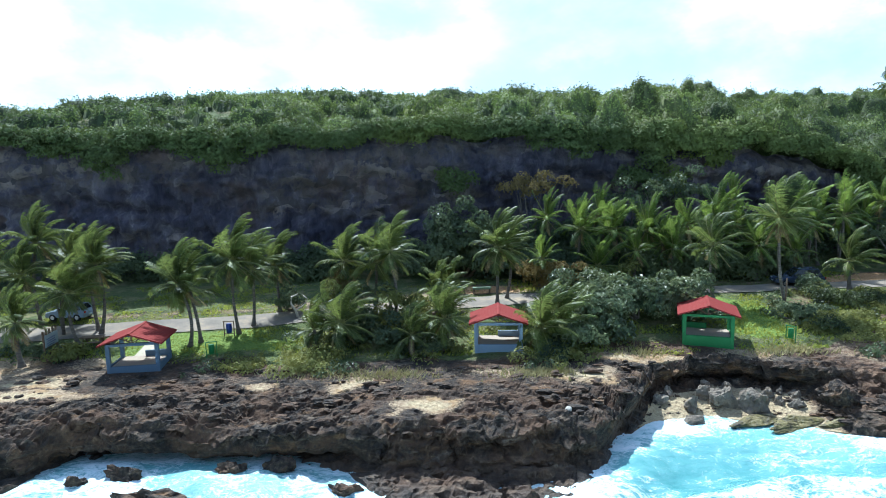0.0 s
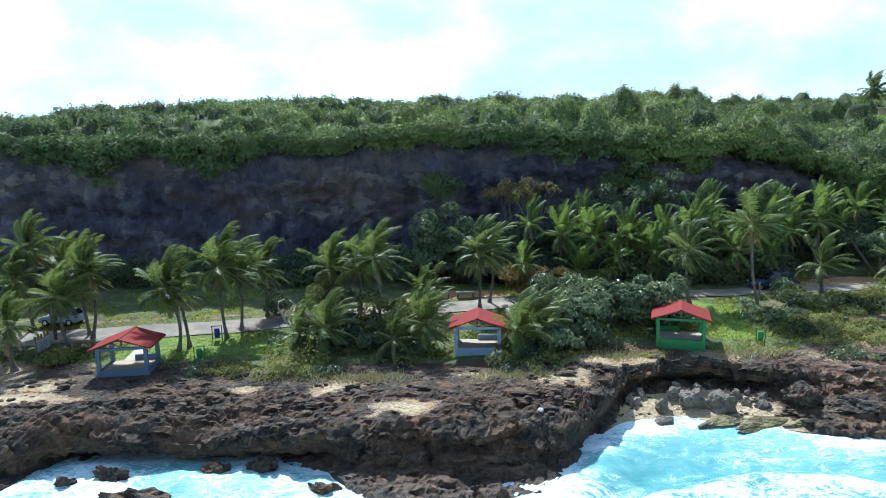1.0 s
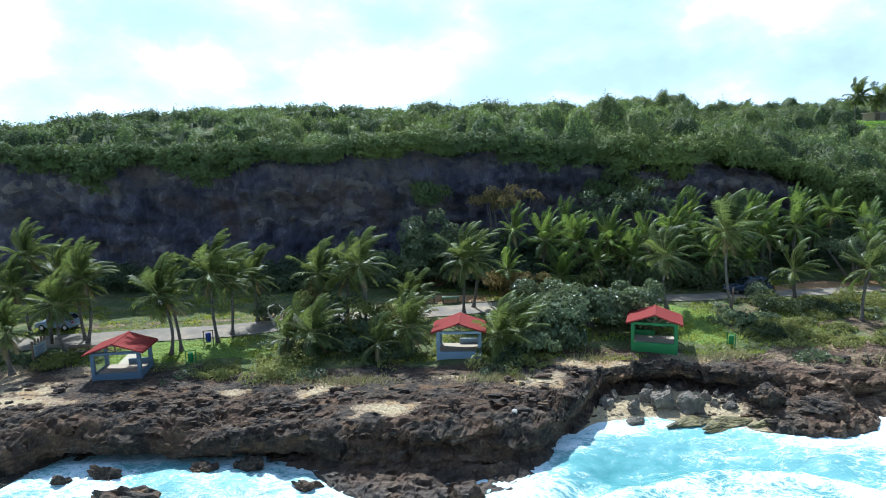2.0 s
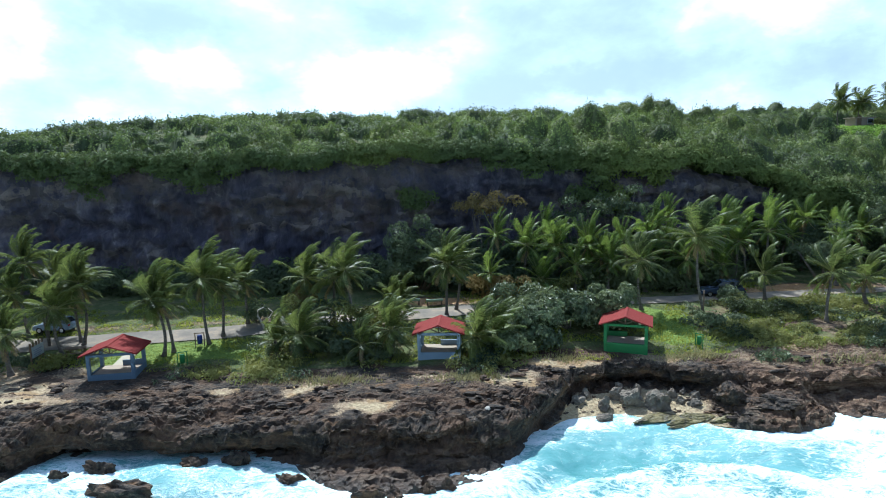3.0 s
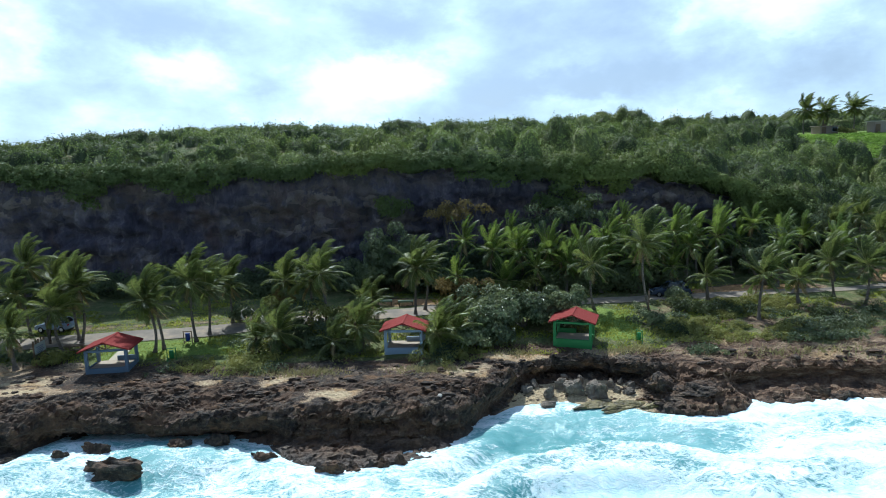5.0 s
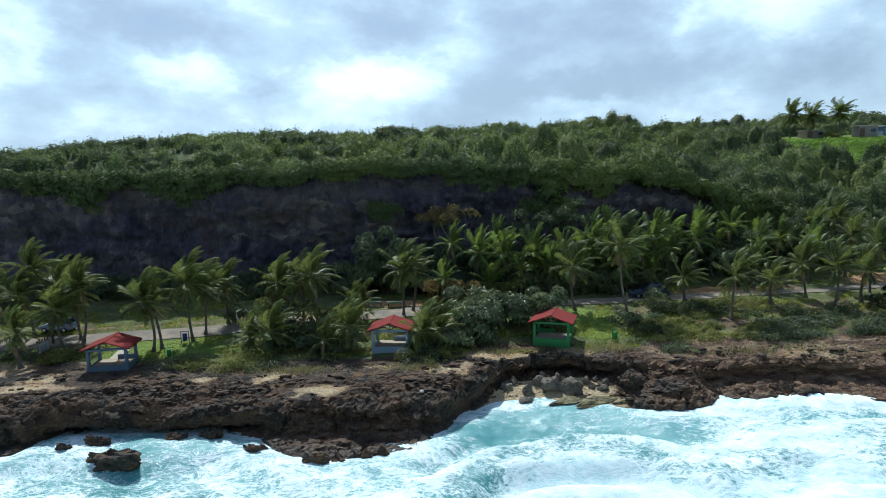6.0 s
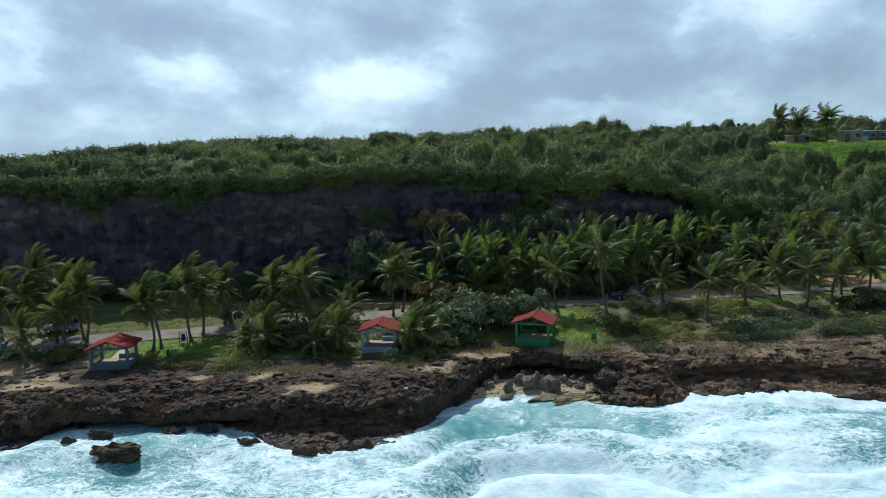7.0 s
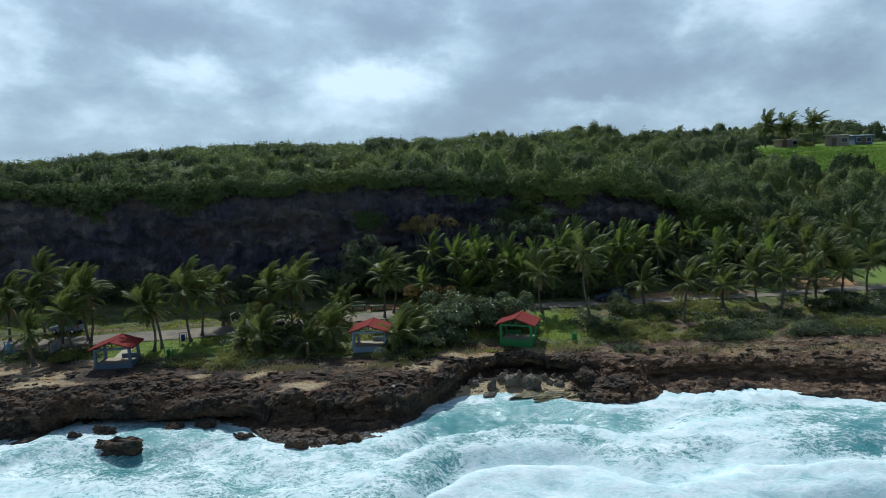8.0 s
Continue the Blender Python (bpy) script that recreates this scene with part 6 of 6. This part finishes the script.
def car(x, y, turn, paint, label, L=4.2, Wd=1.72, H=1.48):
    root = thing("car", pose(x, y, gz(x, y) + 0.02, 0, 0, turn), label, "car", "parked cars")
    # side outline, nose at +x
    low = [(-.5, .30), (-.5, .62), (-.47, .92), (-.30, .98), (.17, .96), (.44, .78), (.5, .58), (.5, .30)]
    bm = bmesh.new()
    rows = []
    for fy, inset in ((-1, .06), (-.93, 0), (.93, 0), (1, .06)):
        rows.append([bm.verts.new((px * L * (1 - inset * 0.15), fy * Wd / 2, pz + (inset if pz < .4 else -inset * (pz > .6)))) for px, pz in low])
    for a, b in zip(rows, rows[1:]):
        for i in range(len(low)):
            j = (i + 1) % len(low)
            bm.faces.new((a[i], a[j], b[j], b[i]))
    bm.faces.new(rows[0][::-1])
    bm.faces.new(rows[-1])
    bmesh.ops.recalc_face_normals(bm, faces=bm.faces)
    bmesh.ops.bevel(bm, geom=list(bm.edges), offset=0.035, segments=2, affect="EDGES")
    part("body", bm, paint, root)
    bm = bmesh.new()
    bot, top = [(-.44, .96), (.20, .96)], [(-.36, H), (.02, H)]
    b4 = [bm.verts.new((px * L, sy * Wd * .46, pz)) for px, pz in bot for sy in (-1, 1)]
    t4 = [bm.verts.new((px * L, sy * Wd * .38, pz)) for px, pz in top for sy in (-1, 1)]
    for a, b in ((0, 1), (1, 3), (3, 2), (2, 0)):
        bm.faces.new((b4[a], b4[b], t4[b], t4[a]))
    bm.faces.new((t4[0], t4[1], t4[3], t4[2]))
    bm.faces.new((b4[0], b4[2], b4[3], b4[1]))
    bmesh.ops.recalc_face_normals(bm, faces=bm.faces)
    bmesh.ops.bevel(bm, geom=list(bm.edges), offset=0.05, segments=2, affect="EDGES")
    part("cabin_glass", bm, GLASS, root, "dark tinted side and rear glass")
    part("roof", boxed((L * .37, Wd * .76, .05), (-L * .17, 0, H + .005), None, .02), paint, root)
    for sy in (-1, 1):
        for px in (-.36, .02):
            part("pillar", bar((px * L + (-.07 * L if px < 0 else .17 * L), sy * Wd * .462, .95), (px * L, sy * Wd * .385, H), .07, .05, .008), paint, root)
        part("mirror", boxed((.12, .18, .12), (L * .14, sy * (Wd / 2 + .07), 1.0), None, .03), paint, root)
        part("headlight", boxed((.10, .34, .13), (L * .482, sy * Wd * .36, .70), None, .03), CHROME, root, "clear headlight glass")
        part("tail_light", boxed((.06, .26, .16), (-L * .497, sy * Wd * .38, .78), None, .02), LAMP_RED, root, "red tail light")
        for px in (-.31, .31):
            tyre = part("wheel", tube([(px * L, sy * (Wd / 2 - .20), .31), (px * L, sy * (Wd / 2 - .17), .31), (px * L, sy * (Wd / 2 - .0), .31), (px * L, sy * (Wd / 2 + .02), .31)], [.27, .31, .31, .27], 20), RUBBER, root, "black tyre with metal rim")
            part("rim", tube([(px * L, sy * (Wd / 2 + .0), .31), (px * L, sy * (Wd / 2 + .028), .31)], [.19, .17], 14), CHROME, tyre)
    for sx in (-1, 1):
        part("bumper", boxed((.12, Wd * .94, .2), (sx * L * .498, 0, .45), None, .04), paint, root)
        part("number_plate", boxed((.015, .42, .12), (sx * (L * .498 + .066), 0, .48), None, .0), WHITE, root)
    return root


car(-33.4, 52.7, 176, SILVER, "silver-white hatchback parked on the road verge", 3.6, 1.6, 1.38)
car(33.8, 57.6, 172, DARKCAR, "dark blue car parked beside the coast road", 4.4, 1.78, 1.6)

# ---- hilltop houses ----


def house(x, y, turn, w_, d_, h_, wall, roof, label, windows, door_x):
    z0 = gz(x, y) - 0.3
    root = thing("house", pose(x, y, z0, 0, 0, turn), label, "house", "hilltop houses")
    t = 0.2
    part("front_wall_base", boxed((w_, t, h_ + .3), (0, -d_ / 2, h_ / 2 + .15), None, .01), wall, root)
    part("back_wall", boxed((w_, t, h_ + .3), (0, d_ / 2, h_ / 2 + .15), None, .01), wall, root)
    for sx in (-1, 1):
        part("side_wall", boxed((t, d_ - t, h_ + .3), (sx * (w_ / 2 - t / 2), 0, h_ / 2 + .15), None, .01), wall, root)
    part("roof", boxed((w_ + .6, d_ + .6, .18), (0, 0, h_ + .40), Matrix.Rotation(radians(3), 4, "X"), .02), roof, root)
    for wx in windows:
        wn = part("window", boxed((1.25, .08, 1.05), (wx, -d_ / 2 - t / 2 - .02, h_ * .58 + .3), None, .01), WHITE, root, "framed house window")
        part("pane", boxed((1.05, .03, .85), (wx, -d_ / 2 - t / 2 - .065, h_ * .58 + .3), None, 0), GLASS, wn)
        part("sill", boxed((1.4, .16, .07), (wx, -d_ / 2 - t / 2 - .06, h_ * .58 - .27), None, .01), CONCRETE, wn)
    part("door", boxed((.95, .07, 2.05), (door_x, -d_ / 2 - t / 2 - .02, 1.32), None, .01), WOOD, root)
    return root


house(105.8, 123.6, -14, 3.7, 3.6, 2.6, WALLS, CONCRETE, "grey flat-roofed concrete house on the hilltop meadow", [0.9], -1.2)
house(112.4, 125.5, -8, 3.9, 3.8, 2.3, DULL_BLUE, WHITE, "dull blue house with a pale roof on the hilltop", [-1.0, 1.1], 0.0)
house(96.6, 128.5, 0, 4.0, 3.2, 1.6, BRICKY, BRICKY, "low brownish shed beneath the hilltop palms", [1.2], -1.2)
bush("shrub", spread(rb, 98, 101, 124, 125.5, 8, .7, 1.1, 1.0), CREEPER, 0.3, 120, 700, "yellow-green garden bush beside the hilltop shed", "bush", "hilltop bushes", 2)
bush("shrub", spread(rb, 84, 88, 124, 128, 10, 1.0, 1.6, 2.0), HILL, 0.32, 90, 701, "dark garden tree at the edge of the hilltop meadow", "bush", "hilltop bushes", 2)
bush("hilltop_tree", [(121 + rb.normal() * 3, 150 + rb.normal() * 2, 28.7 + rb.normal() * 0.7, rb.uniform(1.4, 2.2)) for _ in range(16)], HILL, 0.4, 60, 702, "distant dark trees on the skyline", "tree", "hilltop bushes", 5)

bush("almond_tree", [(-31.8 + rb.normal() * 1.3, 49.2 + rb.normal() * 0.4, 8.9 + rb.normal() * 0.3, rb.uniform(0.5, 0.8)) for _ in range(8)], CREEPER, 0.28, 150, 710, "yellow-green almond tree branches among the palms", "tree", "", 4)
bin_stand(-36.2, 46.6, 10, "pale blue drum", TEAL, TEAL, "pale blue litter drum at the edge of the lawn")
for i_, (cx_, cy_, n_) in enumerate([(108, 152, 12), (131, 148, 14)]):
    bush("hilltop_tree", [(cx_ + rb.normal() * 4, cy_ + rb.normal() * 2, 29.2 + rb.normal() * 0.8, rb.uniform(1.4, 2.2)) for _ in range(n_)], HILL, 0.4, 60, 720 + i_, "distant dark trees on the skyline", "tree", "hilltop bushes", 5)
